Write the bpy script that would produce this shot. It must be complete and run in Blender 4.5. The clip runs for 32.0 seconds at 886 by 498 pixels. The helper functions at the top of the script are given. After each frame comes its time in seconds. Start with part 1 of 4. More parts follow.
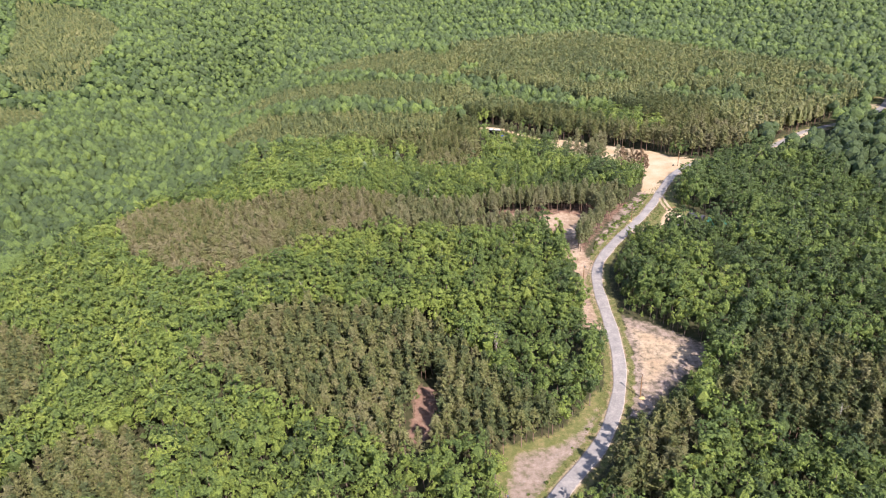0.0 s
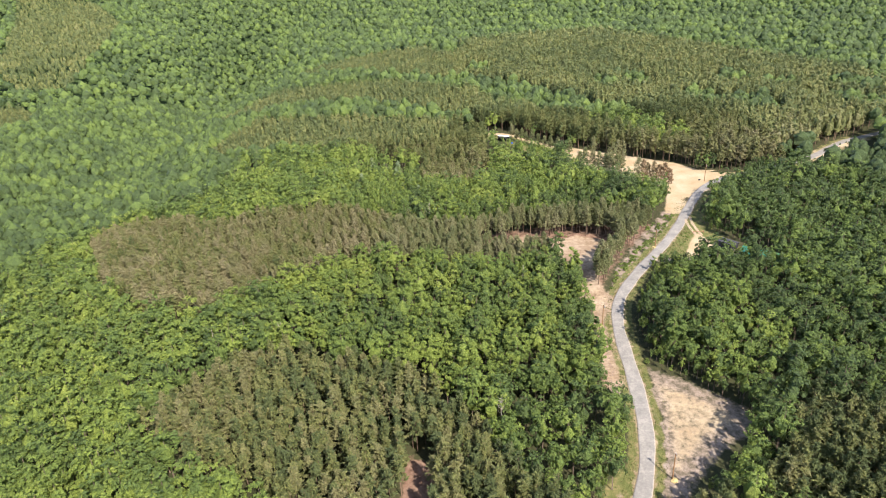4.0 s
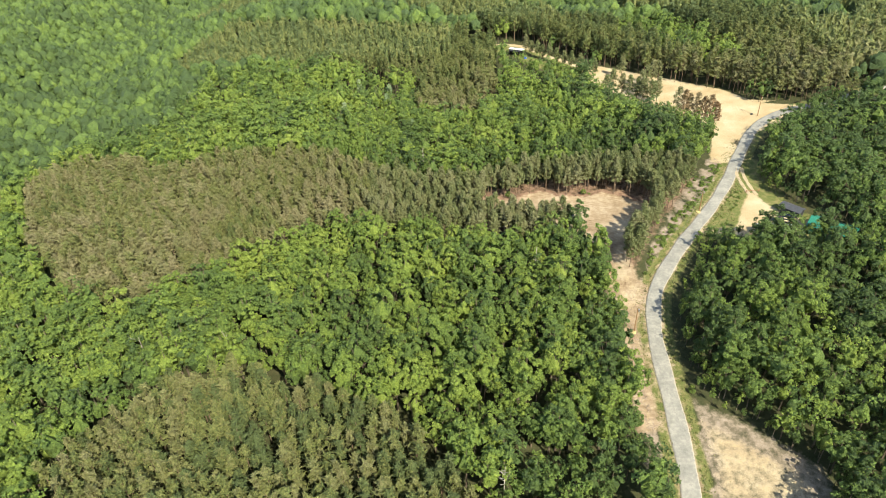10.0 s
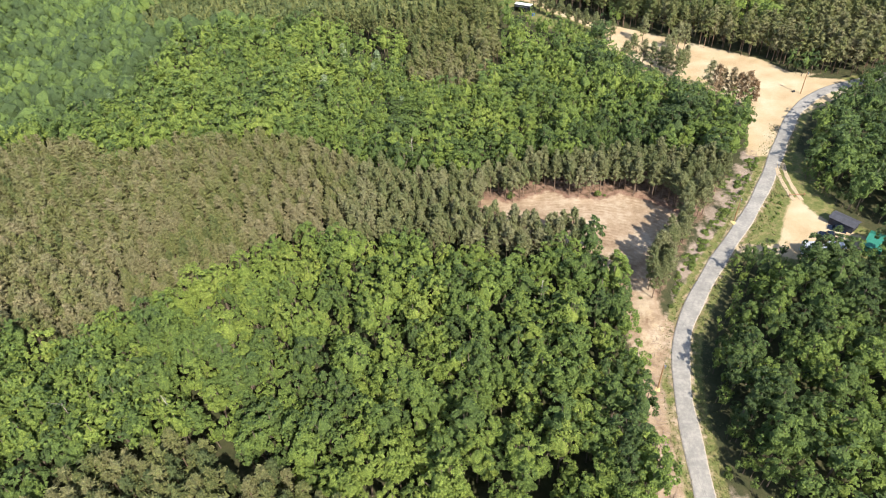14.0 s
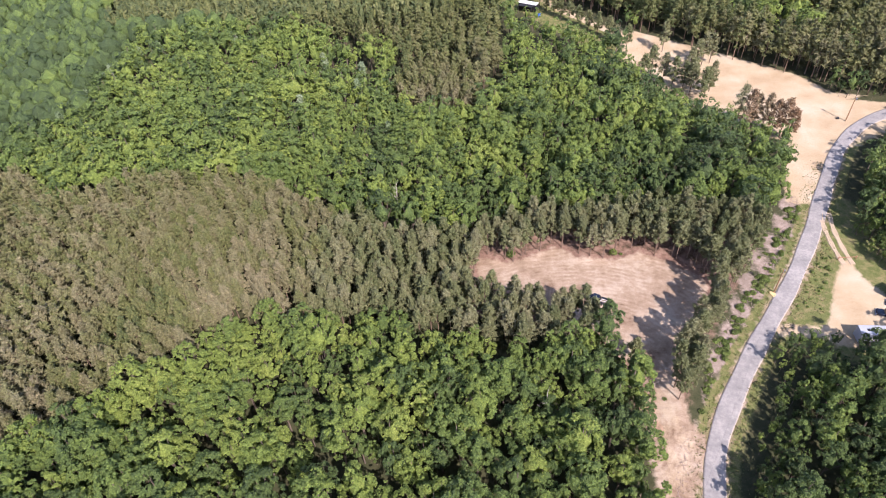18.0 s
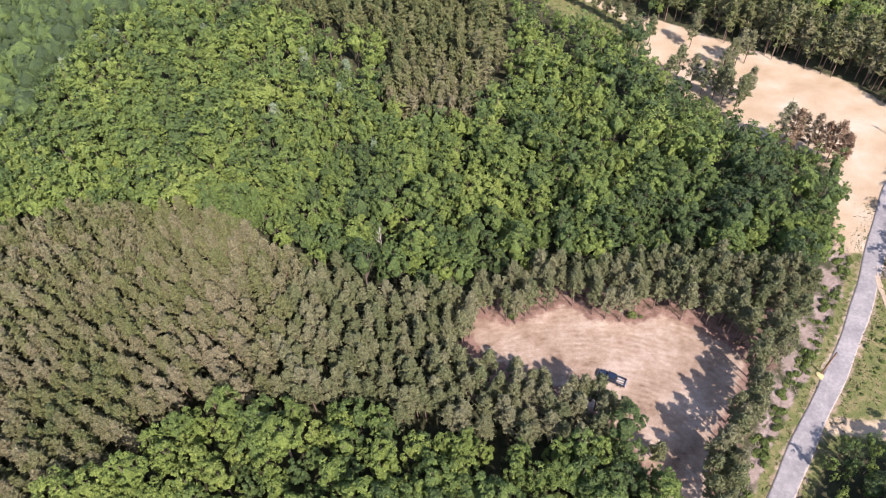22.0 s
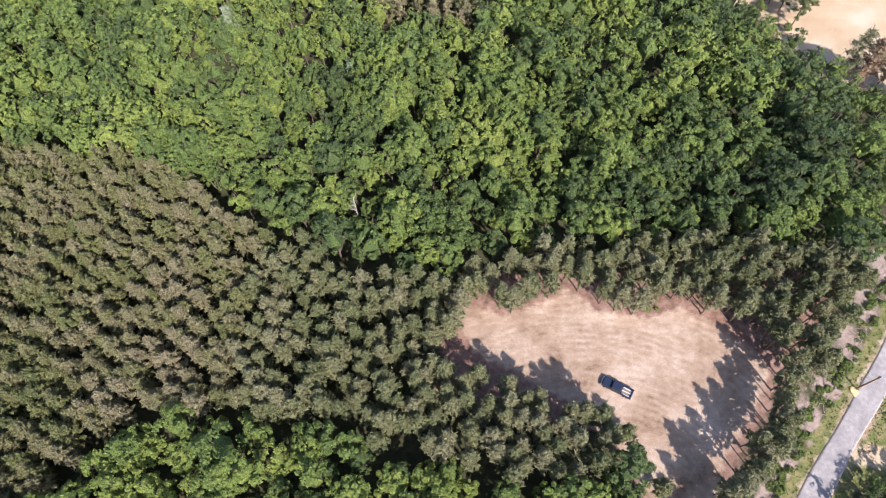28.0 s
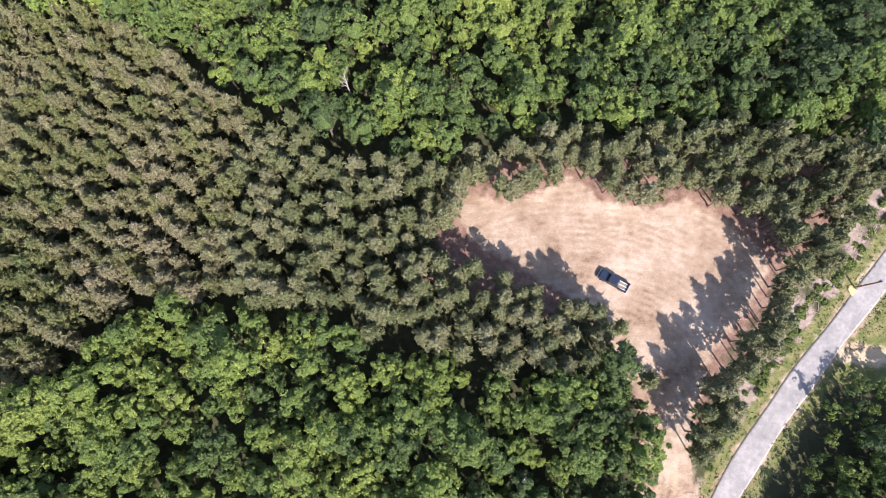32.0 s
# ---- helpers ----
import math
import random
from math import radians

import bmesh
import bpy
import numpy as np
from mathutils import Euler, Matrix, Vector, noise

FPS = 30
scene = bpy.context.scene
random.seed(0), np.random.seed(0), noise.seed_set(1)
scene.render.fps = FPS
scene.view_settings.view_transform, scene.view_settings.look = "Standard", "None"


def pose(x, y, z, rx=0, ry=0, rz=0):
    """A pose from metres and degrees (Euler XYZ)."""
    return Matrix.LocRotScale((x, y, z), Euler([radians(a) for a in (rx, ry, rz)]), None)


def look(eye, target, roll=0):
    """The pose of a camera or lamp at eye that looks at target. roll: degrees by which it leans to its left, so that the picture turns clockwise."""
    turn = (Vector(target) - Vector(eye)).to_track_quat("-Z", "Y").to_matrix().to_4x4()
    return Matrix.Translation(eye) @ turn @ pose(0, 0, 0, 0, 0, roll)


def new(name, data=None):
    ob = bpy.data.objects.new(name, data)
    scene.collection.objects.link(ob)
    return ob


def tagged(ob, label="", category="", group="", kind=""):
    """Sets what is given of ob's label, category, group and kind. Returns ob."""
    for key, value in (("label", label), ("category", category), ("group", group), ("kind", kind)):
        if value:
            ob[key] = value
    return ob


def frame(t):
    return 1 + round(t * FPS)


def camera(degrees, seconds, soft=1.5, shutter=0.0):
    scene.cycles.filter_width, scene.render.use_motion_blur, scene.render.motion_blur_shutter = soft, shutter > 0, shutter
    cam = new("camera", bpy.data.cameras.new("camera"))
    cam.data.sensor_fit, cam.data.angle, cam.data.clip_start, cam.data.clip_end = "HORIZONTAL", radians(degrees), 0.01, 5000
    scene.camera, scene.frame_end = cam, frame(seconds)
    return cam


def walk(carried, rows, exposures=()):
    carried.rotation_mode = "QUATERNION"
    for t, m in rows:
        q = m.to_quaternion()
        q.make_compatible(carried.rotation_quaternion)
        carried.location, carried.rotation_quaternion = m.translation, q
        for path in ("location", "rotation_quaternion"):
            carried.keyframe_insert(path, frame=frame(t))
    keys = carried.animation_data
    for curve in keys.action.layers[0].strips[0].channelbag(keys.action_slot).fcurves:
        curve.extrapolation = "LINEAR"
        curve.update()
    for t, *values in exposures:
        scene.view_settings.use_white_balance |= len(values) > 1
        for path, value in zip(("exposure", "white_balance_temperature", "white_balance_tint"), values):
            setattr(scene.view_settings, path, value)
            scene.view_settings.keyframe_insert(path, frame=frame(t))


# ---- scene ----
cam = camera(68.7, 32.0, soft=1.0)
METRES, EYE, TILT, LEAN, TURN = 220.0, 102.0, 0.0, 0.0, 0.0
ROWS = [
    (0.0, 0.0, 0.0, 0.0, -1.36, -24.91, 2.94),
    (0.5, 0.0018, 0.0167, 0.0003, -1.07, -24.92, 2.93),
    (1.0, 0.004, 0.0332, 0.0004, -0.82, -24.93, 2.93),
    (1.5, 0.0059, 0.0496, 0.0006, -0.8, -24.95, 2.93),
    (2.0, 0.0082, 0.0659, 0.0005, -0.75, -24.97, 2.94),
    (2.5, 0.0105, 0.0821, 0.0005, -0.66, -25.01, 2.94),
    (4.5, 0.0177, 0.1471, -0.0006, -0.31, -26.08, 2.88),
    (5.0, 0.0191, 0.1642, -0.0007, -0.21, -27.39, 2.88),
    (5.5, 0.0204, 0.1819, -0.001, -0.13, -28.72, 2.87),
    (6.0, 0.022, 0.1999, -0.0007, -0.05, -29.86, 2.87),
    (6.5, 0.0236, 0.2181, -0.0005, 0.03, -30.78, 2.86),
    (7.0, 0.0247, 0.2365, -0.0007, 0.11, -31.67, 2.84),
    (7.5, 0.0259, 0.2555, -0.0003, 0.18, -32.51, 2.85),
    (8.0, 0.0271, 0.2741, 0.0001, 0.23, -33.02, 2.86),
    (8.5, 0.0286, 0.2928, 0.0004, 0.26, -33.41, 2.87),
    (9.0, 0.0305, 0.3113, 0.0007, 0.31, -33.82, 2.86),
    (9.5, 0.0325, 0.3296, 0.0007, 0.36, -34.34, 2.86),
    (10.0, 0.034, 0.3478, 0.0011, 0.4, -35.12, 2.84),
    (10.5, 0.0356, 0.3663, 0.0012, 0.45, -35.91, 2.84),
    (11.0, 0.0373, 0.3853, 0.0014, 0.5, -36.7, 2.84),
    (11.5, 0.0389, 0.4045, 0.0016, 0.56, -37.51, 2.84),
    (12.0, 0.0408, 0.4237, 0.0016, 0.61, -38.28, 2.85),
    (12.5, 0.0422, 0.4431, 0.0021, 0.64, -39.05, 2.82),
    (13.0, 0.0437, 0.4623, 0.0022, 0.69, -39.66, 2.8),
    (13.5, 0.0455, 0.4814, 0.0022, 0.73, -40.24, 2.81),
    (14.0, 0.0473, 0.5005, 0.0024, 0.79, -40.83, 2.83),
    (14.5, 0.0484, 0.5195, 0.0027, 0.82, -41.42, 2.79),
    (16.5, 0.0553, 0.5944, 0.0038, 1.02, -43.21, 2.84),
    (17.0, 0.0562, 0.6129, 0.0044, 1.03, -43.46, 2.8),
    (17.5, 0.0578, 0.632, 0.0052, 1.07, -43.62, 2.81),
    (18.0, 0.0587, 0.6511, 0.0055, 1.08, -43.68, 2.79),
    (18.5, 0.06, 0.6705, 0.0056, 1.12, -43.67, 2.78),
    (19.0, 0.0617, 0.6898, 0.006, 1.17, -43.68, 2.8),
    (19.5, 0.0626, 0.7091, 0.0062, 1.2, -43.66, 2.8),
    (20.0, 0.0628, 0.7273, 0.0065, 1.24, -43.87, 2.76),
    (20.5, 0.0637, 0.7443, 0.0066, 1.33, -44.74, 2.74),
    (21.0, 0.0643, 0.7606, 0.0068, 1.4, -45.93, 2.67),
    (21.5, 0.0653, 0.7767, 0.0068, 1.48, -47.16, 2.65),
    (22.0, 0.066, 0.7923, 0.007, 1.58, -48.38, 2.62),
    (22.5, 0.0672, 0.8072, 0.0067, 1.66, -49.57, 2.64),
    (23.0, 0.068, 0.8219, 0.0066, 1.75, -50.78, 2.6),
    (23.5, 0.0684, 0.8361, 0.0062, 1.81, -51.98, 2.54),
    (24.0, 0.0691, 0.8501, 0.0058, 1.89, -53.19, 2.52),
    (24.5, 0.0697, 0.8641, 0.0058, 1.97, -54.44, 2.49),
    (25.0, 0.0705, 0.8773, 0.0052, 2.04, -55.63, 2.49),
    (25.5, 0.0711, 0.8905, 0.0048, 2.12, -56.84, 2.47),
    (27.5, 0.0724, 0.9371, 0.0035, 2.41, -62.05, 2.27),
    (28.0, 0.0728, 0.9456, 0.0028, 2.49, -63.78, 2.23),
    (28.5, 0.0735, 0.9538, 0.0022, 2.6, -65.7, 2.23),
    (29.0, 0.0734, 0.9614, 0.0015, 2.66, -67.65, 2.17),
    (29.5, 0.0737, 0.9681, 0.0007, 2.74, -69.58, 2.15),
    (30.0, 0.0737, 0.9747, 0.0001, 2.82, -71.55, 2.12),
    (30.5, 0.0741, 0.9805, -0.0006, 2.9, -73.49, 2.15),
    (31.0, 0.074, 0.9862, -0.0008, 3.07, -75.45, 2.11),
    (31.5, 0.0745, 0.9914, -0.0009, 3.35, -77.39, 2.15),
    (32.0, 0.0744, 0.9964, -0.0011, 3.61, -79.31, 2.12),
]
walk(cam, [(t, pose(0, 0, EYE, TILT, LEAN, TURN) @ pose(METRES * x, METRES * y, METRES * z, 90 + pitch, roll, yaw)) for t, x, y, z, yaw, pitch, roll in ROWS],
     exposures=[(0.0, 1.31, 6600, 25), (2.5, 1.29, 6750, 20), (5.0, 1.29, 7050, 10), (7.0, 1.30, 7450, 0), (11.0, 1.33, 7450, -1), (14.0, 1.31, 6820, 10), (17.0, 1.26, 6320, 25), (18.0, 1.24, 6270, 29),
                (22.0, 1.21, 6260, 29), (28.0, 1.29, 6170, 26), (32.0, 1.49, 6210, 24)])

# ---------- light ----------
SUN = Vector((0.371, -0.622, 0.689)).normalized()
world = bpy.data.worlds.new("sky")
scene.world = world
world.use_nodes = True
wn = world.node_tree.nodes
sky = wn.new("ShaderNodeTexSky")
sky.sky_type = "NISHITA"
sky.sun_disc = False
sky.sun_elevation = math.asin(SUN.z)
sky.sun_rotation = math.atan2(SUN.x, SUN.y)
world.node_tree.links.new(sky.outputs[0], wn["Background"].inputs["Color"])
wn["Background"].inputs["Strength"].default_value = 0.14
sun_data = bpy.data.lights.new("sun", "SUN")
sun_data.energy, sun_data.angle, sun_data.color = 4.4, radians(0.53), (1.0, 0.95, 0.87)
sun_lamp = new("sun", sun_data)
sun_lamp.matrix_world = look(SUN * 300, (0, 0, 0))

rng = np.random.default_rng(7)


# ---------- plan: lines and outlines in metres ----------
def spline(points, step=1.0):
    """A smooth line through the points (Catmull-Rom)."""
    p = np.array([points[0]] + list(points) + [points[-1]], float)
    out = []
    for i in range(1, len(p) - 2):
        n = max(2, int(np.linalg.norm(p[i + 1] - p[i]) / step))
        for u in np.linspace(0, 1, n, endpoint=False):
            out.append(0.5 * (2 * p[i] + (p[i + 1] - p[i - 1]) * u + (2 * p[i - 1] - 5 * p[i] + 4 * p[i + 1] - p[i + 2]) * u * u
                              + (3 * p[i] - p[i - 1] - 3 * p[i + 1] + p[i + 2]) * u ** 3))
    out.append(p[-2])
    return np.array(out)


ROAD = spline([(-30, 20), (-6, 60), (19, 97), (33, 114), (41, 129), (45.5, 144), (47.5, 160), (48.5, 174), (49.7, 186), (53, 199), (59, 210),
               (68, 223), (79, 237.5), (88, 251), (95, 263), (102, 275), (110, 287), (123, 298), (146, 306), (170, 316), (195, 334),
               (217, 343), (243, 356), (268, 380), (300, 420), (350, 470)])
ROAD_HALF = 1.82
TRACK = spline([(16, 398), (25, 394), (34, 392), (41, 387), (48, 376), (58, 364), (66, 354), (76, 344)])
LANE = spline([(94.8, 260), (93.7, 255), (93.2, 250), (93.1, 246), (93.2, 243)])
DRIVE_GRASS = [(75.5, 229), (81.3, 227.6), (82.6, 228.8), (86.3, 236), (90.2, 242.6), (92.2, 246), (92.5, 254.5), (90.5, 251), (84, 242)]

CLEARING = [(14, 248), (20, 246), (27, 248), (32, 251), (36, 247), (44, 246), (50, 248), (56, 246), (63, 239), (60, 232), (54, 225), (51, 216),
            (48.5, 209), (44, 214), (40.5, 221.5), (36.5, 228), (29, 231), (22.5, 232.6), (13, 236), (11, 240), (13, 243)]
DIRT_NECK = [(45, 215), (50, 213), (50.5, 206), (52.5, 201), (49, 194), (46, 188), (45.5, 180), (45, 170), (44, 159), (39, 158), (40.5, 168),
             (41.5, 180), (42, 191), (42, 203), (42, 210)]
SAND_NORTH = [(65, 358), (90, 338), (110, 320), (116, 309), (131, 304), (134, 301), (121, 296), (110, 288), (97, 264), (88, 264), (94, 281), (99, 294),
              (96, 303), (86, 303), (81, 310), (79, 320), (71, 328), (66, 342)]
DRIVE = [(71.5, 224.2), (72.5, 226.8), (74.5, 227.3), (81.5, 226.2), (83, 227.6), (87, 235.6), (90.8, 242), (92, 244.5), (94.2, 244.5), (94.6, 239), (97.2, 233.6), (100.5, 230), (103, 227), (98, 221.5), (90, 219.5), (83, 221.5), (79.6, 224)]
SAND_EAST = [(50, 166), (60, 159), (69, 150), (69, 143), (62, 140), (54, 133), (46, 124), (43, 124), (47, 139), (49, 152)]
DIRT_WEST = [(30, 121), (24, 116), (13, 113), (8, 98), (16, 96), (24, 107), (34, 118), (40, 129), (38, 131)]
BANK = [(45, 150), (47, 175), (48.5, 190), (53, 204), (59.5, 214.5), (68, 226), (77, 240), (88, 256), (92, 266), (87, 267), (80, 255), (70, 243), (64, 231),
        (57, 220), (53, 209), (45, 195), (42, 175), (39, 150)]
PINE_STRAW = [(9, 233), (13, 243), (20, 240), (27, 235), (32, 231), (28, 228), (15, 230)]
DRIVE_MOUTH = [(65.5, 214), (71, 213.5), (77, 213), (83, 213.5), (83, 221), (79.5, 223.4), (70.8, 223.6)]
FAR_PAD = [(164, 305), (172, 312), (182, 318), (196, 328), (210, 335), (213, 342), (196, 338), (176, 325), (166, 314)]
FAR_BEND = [(236, 346), (246, 346), (258, 364), (270, 378), (262, 384), (248, 366)]
PINE_GAP = [(-9, 139), (-3, 136), (-3, 124), (-7, 116), (-12, 118), (-9, 126)]
LEAF_GAP = [(13, 279), (16, 279), (16, 283), (13, 283)]

STAND_MAIN = [(-150, 280), (-142, 294), (-114, 287), (-93, 270), (-77, 276), (-43, 272), (-30, 264), (-16, 257), (-3, 251), (11, 249), (13, 240), (13, 235.5),
    (22, 232.6), (30, 230.6), (36.5, 227.5), (39, 224), (34, 221.5), (26, 220), (14, 221), (1, 223), (-8, 227), (-21, 228), (-34, 227), (-43, 218), (-53, 212), (-60, 204), (-75, 199),
    (-96, 206), (-125, 237)]
STAND_NORTH_ROW = [(12, 244), (20, 245), (27, 248), (33, 251), (38, 246), (50, 247), (60, 243), (67, 236), (76, 250), (79, 254), (69, 256), (58, 259),
    (45, 258), (33, 257), (27, 256), (14, 252)]
STAND_EAST_STRIP = [(48.4, 208), (48.6, 213.5), (51.6, 220), (55.5, 226.5), (59, 232), (63, 237.5), (66, 243), (72, 250), (76, 250), (72, 244.5), (68, 238.5),
    (64, 232), (60.3, 226), (56.8, 220.3), (53, 214.5), (50.5, 208)]
STAND_NEAR = [(-72, 148), (-63, 160), (-56, 171), (-37, 172), (-21, 165), (-7, 159), (5, 145), (12, 131), (21, 121), (25, 115), (15, 105), (11, 108), (3, 111),
    (-5, 110), (-12, 107), (-25, 114), (-34, 122), (-44, 130), (-53, 134)]
STAND_WEST = [(-144, 183), (-129, 176), (-118, 164), (-109, 146), (-108, 132), (-125, 120), (-160, 150)]
STAND_WEST_NEAR = [(-100, 96), (-94, 113), (-89, 120), (-74, 119), (-65, 108), (-58, 95)]
STAND_EAST = [(60, 120), (82, 145), (94, 139), (110, 123), (120, 106), (92, 90), (80, 108), (68, 114)]
STAND_ROADSIDE = [(30, 96), (36, 107), (44, 117), (55, 120), (50, 104), (40, 93)]
STAND_BEHIND = [(-136, 403), (-119, 453), (-25, 410), (24, 398), (24, 345), (13, 311), (-10, 315), (-10, 347), (-69, 367), (-127, 383)]
STAND_TRACK = [(-161, 493), (-126, 546), (-30, 516), (21, 478), (34, 436), (79, 396), (101, 350), (125, 324), (150, 316), (152, 303), (132, 304), (110, 322),
    (70, 358), (40, 394), (20, 404), (11, 420), (-27, 453), (-86, 476), (-155, 481)]
STAND_HILL = [(-135, 617), (-36, 648), (78, 680), (152, 705), (200, 611), (242, 530), (276, 467), (256, 384), (222, 352), (176, 326), (140, 314), (122, 336),
    (112, 390), (87, 440), (56, 495), (-31, 541)]
STAND_RIDGE = [(-640, 1090), (-416, 645), (-360, 590), (-322, 592), (-358, 758), (-420, 926), (-520, 1080)]
STAND_FAR_WEST = [(-363, 544), (-321, 474), (-303, 484), (-300, 511), (-335, 546)]
PINE_STANDS = [STAND_MAIN, STAND_NORTH_ROW, STAND_EAST_STRIP, STAND_NEAR, STAND_WEST, STAND_WEST_NEAR, STAND_EAST,
               STAND_ROADSIDE, STAND_BEHIND, STAND_TRACK, STAND_HILL, STAND_RIDGE, STAND_FAR_WEST]

# broadleaf pockets inside the northern pines: middle and reach
OAK_ISLANDS = [(65, 417, 9), (84, 413, 9), (101, 397, 10), (112, 374, 9), (119, 352, 8), (134, 480, 12), (110, 470, 9), (157, 416, 12), (178, 394, 13), (194, 462, 13),
               (214, 438, 9), (228, 380, 12), (250, 420, 14), (-98, 556, 12), (29, 541, 11), (8, 640, 18)]
PALE = [(-107, 334, 11), (-94, 351, 11), (-21, 318, 12), (-109, 324, 11), (-112, 311, 12), (-36, 304, 11), (-104, 344, 10), (-114, 351, 9), (-102, 352, 10), (-21, 330, 11), (-36, 307, 12), (-10, 296, 9), (-34, 336, 10), (-107, 339, 11), (-65, 347, 12)]


def height(x, y):
    """The lie of the land."""
    x, y = np.asarray(x, float), np.asarray(y, float)
    left = np.maximum(0, -20 - x)
    z = -12 * (1 - np.exp(-(left / 110) ** 2))
    z = z + 24 * np.exp(-((x + 430) / 150) ** 2 - ((y - 760) / 250) ** 2)
    z = z - 32 * np.exp(-((x + 205 + 0.09 * (y - 600) + 12 * np.sin(y / 60)) / 50) ** 2 - ((y - 780) / 380) ** 2)
    z = z + 5 * np.sin(x / 41 + 0.6) * np.sin(y / 67) * np.clip((-120 - x) / 100, 0, 1)
    z = z + 8 * np.exp(-((x - 90) / 190) ** 2 - ((y - 640) / 120) ** 2)
    far = np.clip((np.hypot(x, y) - 750) / 800, 0, 1)
    z = z + far * far * (3 - 2 * far) * (40 + 52 * np.clip((-x - 100) / 500, 0, 1) + 12 * np.sin(x / 170 + 1.0) + 9 * np.sin(y / 130 + x / 310))
    z = z + 5 * np.exp(-((x - 260) / 120) ** 2 - ((y - 330) / 200) ** 2) - 2.5 * np.exp(-((x - 45) / 60) ** 2 - ((y - 110) / 45) ** 2)
    z = z - 6 * np.exp(-((x - 8) / 52) ** 2 - ((y - 322) / 34) ** 2)
    return z


def inside(px, py, poly):
    """Signed distance to an outline: positive inside."""
    poly = np.array(poly, float)
    px, py = np.asarray(px, float), np.asarray(py, float)
    hit = np.zeros(px.shape, bool)
    dist = np.full(px.shape, 1e9)
    for (x0, y0), (x1, y1) in zip(poly, np.roll(poly, -1, 0)):
        cross = ((y0 > py) != (y1 > py)) & (px < (x1 - x0) * (py - y0) / (y1 - y0 + 1e-12) + x0)
        hit ^= cross
        u = np.clip(((px - x0) * (x1 - x0) + (py - y0) * (y1 - y0)) / ((x1 - x0) ** 2 + (y1 - y0) ** 2), 0, 1)
        dist = np.minimum(dist, np.hypot(px - x0 - u * (x1 - x0), py - y0 - u * (y1 - y0)))
    return np.where(hit, dist, -dist)


def from_line(px, py, line, every=1):
    """Distance to a line."""
    best = np.full(np.shape(px), 1e9)
    for x, y in line[::every]:
        best = np.minimum(best, (px - x) ** 2 + (py - y) ** 2)
    return np.sqrt(best)


def side_of_road(px, py):
    """Signed distance to the road's middle: positive to the east of it."""
    best, side = np.full(np.shape(px), 1e9), np.zeros(np.shape(px))
    for i in range(0, len(ROAD) - 1, 2):
        (x, y), (u, v) = ROAD[i], ROAD[i + 1] - ROAD[i]
        d = (px - x) ** 2 + (py - y) ** 2
        near = d < best
        best = np.where(near, d, best)
        side = np.where(near, np.sign((px - x) * v - (py - y) * u), side)
    return np.sqrt(best) * side


# ---------- materials ----------
def material(name):
    m = bpy.data.materials.new(name)
    m.use_nodes = True
    t = m.node_tree
    t.nodes.clear()
    out = t.nodes.new("ShaderNodeOutputMaterial")

    def node(kind, **values):
        n = t.nodes.new("ShaderNode" + kind)
        for k, v in values.items():
            k = int(k[1:]) if k[0] == "i" and k[1:].isdigit() else k.replace("_", " ")
            if isinstance(v, bpy.types.NodeSocket):
                t.links.new(v, n.inputs[k])
            else:
                n.inputs[k].default_value = v
        return n

    def done(socket):
        t.links.new(socket, out.inputs["Surface"])
        return m
    return node, done


def rgb(c):
    return (*c, 1.0)


def ramp(node, fac, stops):
    r = node("ValToRGB", Fac=fac)
    e = r.color_ramp.elements
    while len(e) < len(stops):
        e.new(0.5)
    for el, (p, c) in zip(e, stops):
        el.position, el.color = p, rgb(c)
    return r.outputs["Color"]


def blend(node, fac, a, b, mode="MIX"):
    n = node("Mix")
    n.data_type, n.blend_type = "RGBA", mode
    for sock, v in ((n.inputs[0], fac), (n.inputs[6], a), (n.inputs[7], b)):
        if isinstance(v, bpy.types.NodeSocket):
            n.id_data.links.new(v, sock)
        else:
            sock.default_value = v if isinstance(v, float) else rgb(v)
    return n.outputs[2]


def maths(node, op, a, b=0.0, clamp=False):
    n = node("Math", i0=a, i1=b)
    n.operation, n.use_clamp = op, clamp
    return n.outputs[0]


def noise_at(node, scale, detail=3.0, place=None, rough=0.55):
    if place is None:
        place = node("NewGeometry").outputs["Position"]
    return node("TexNoise", Vector=place, Scale=scale, Detail=detail, Roughness=rough).outputs["Fac"]


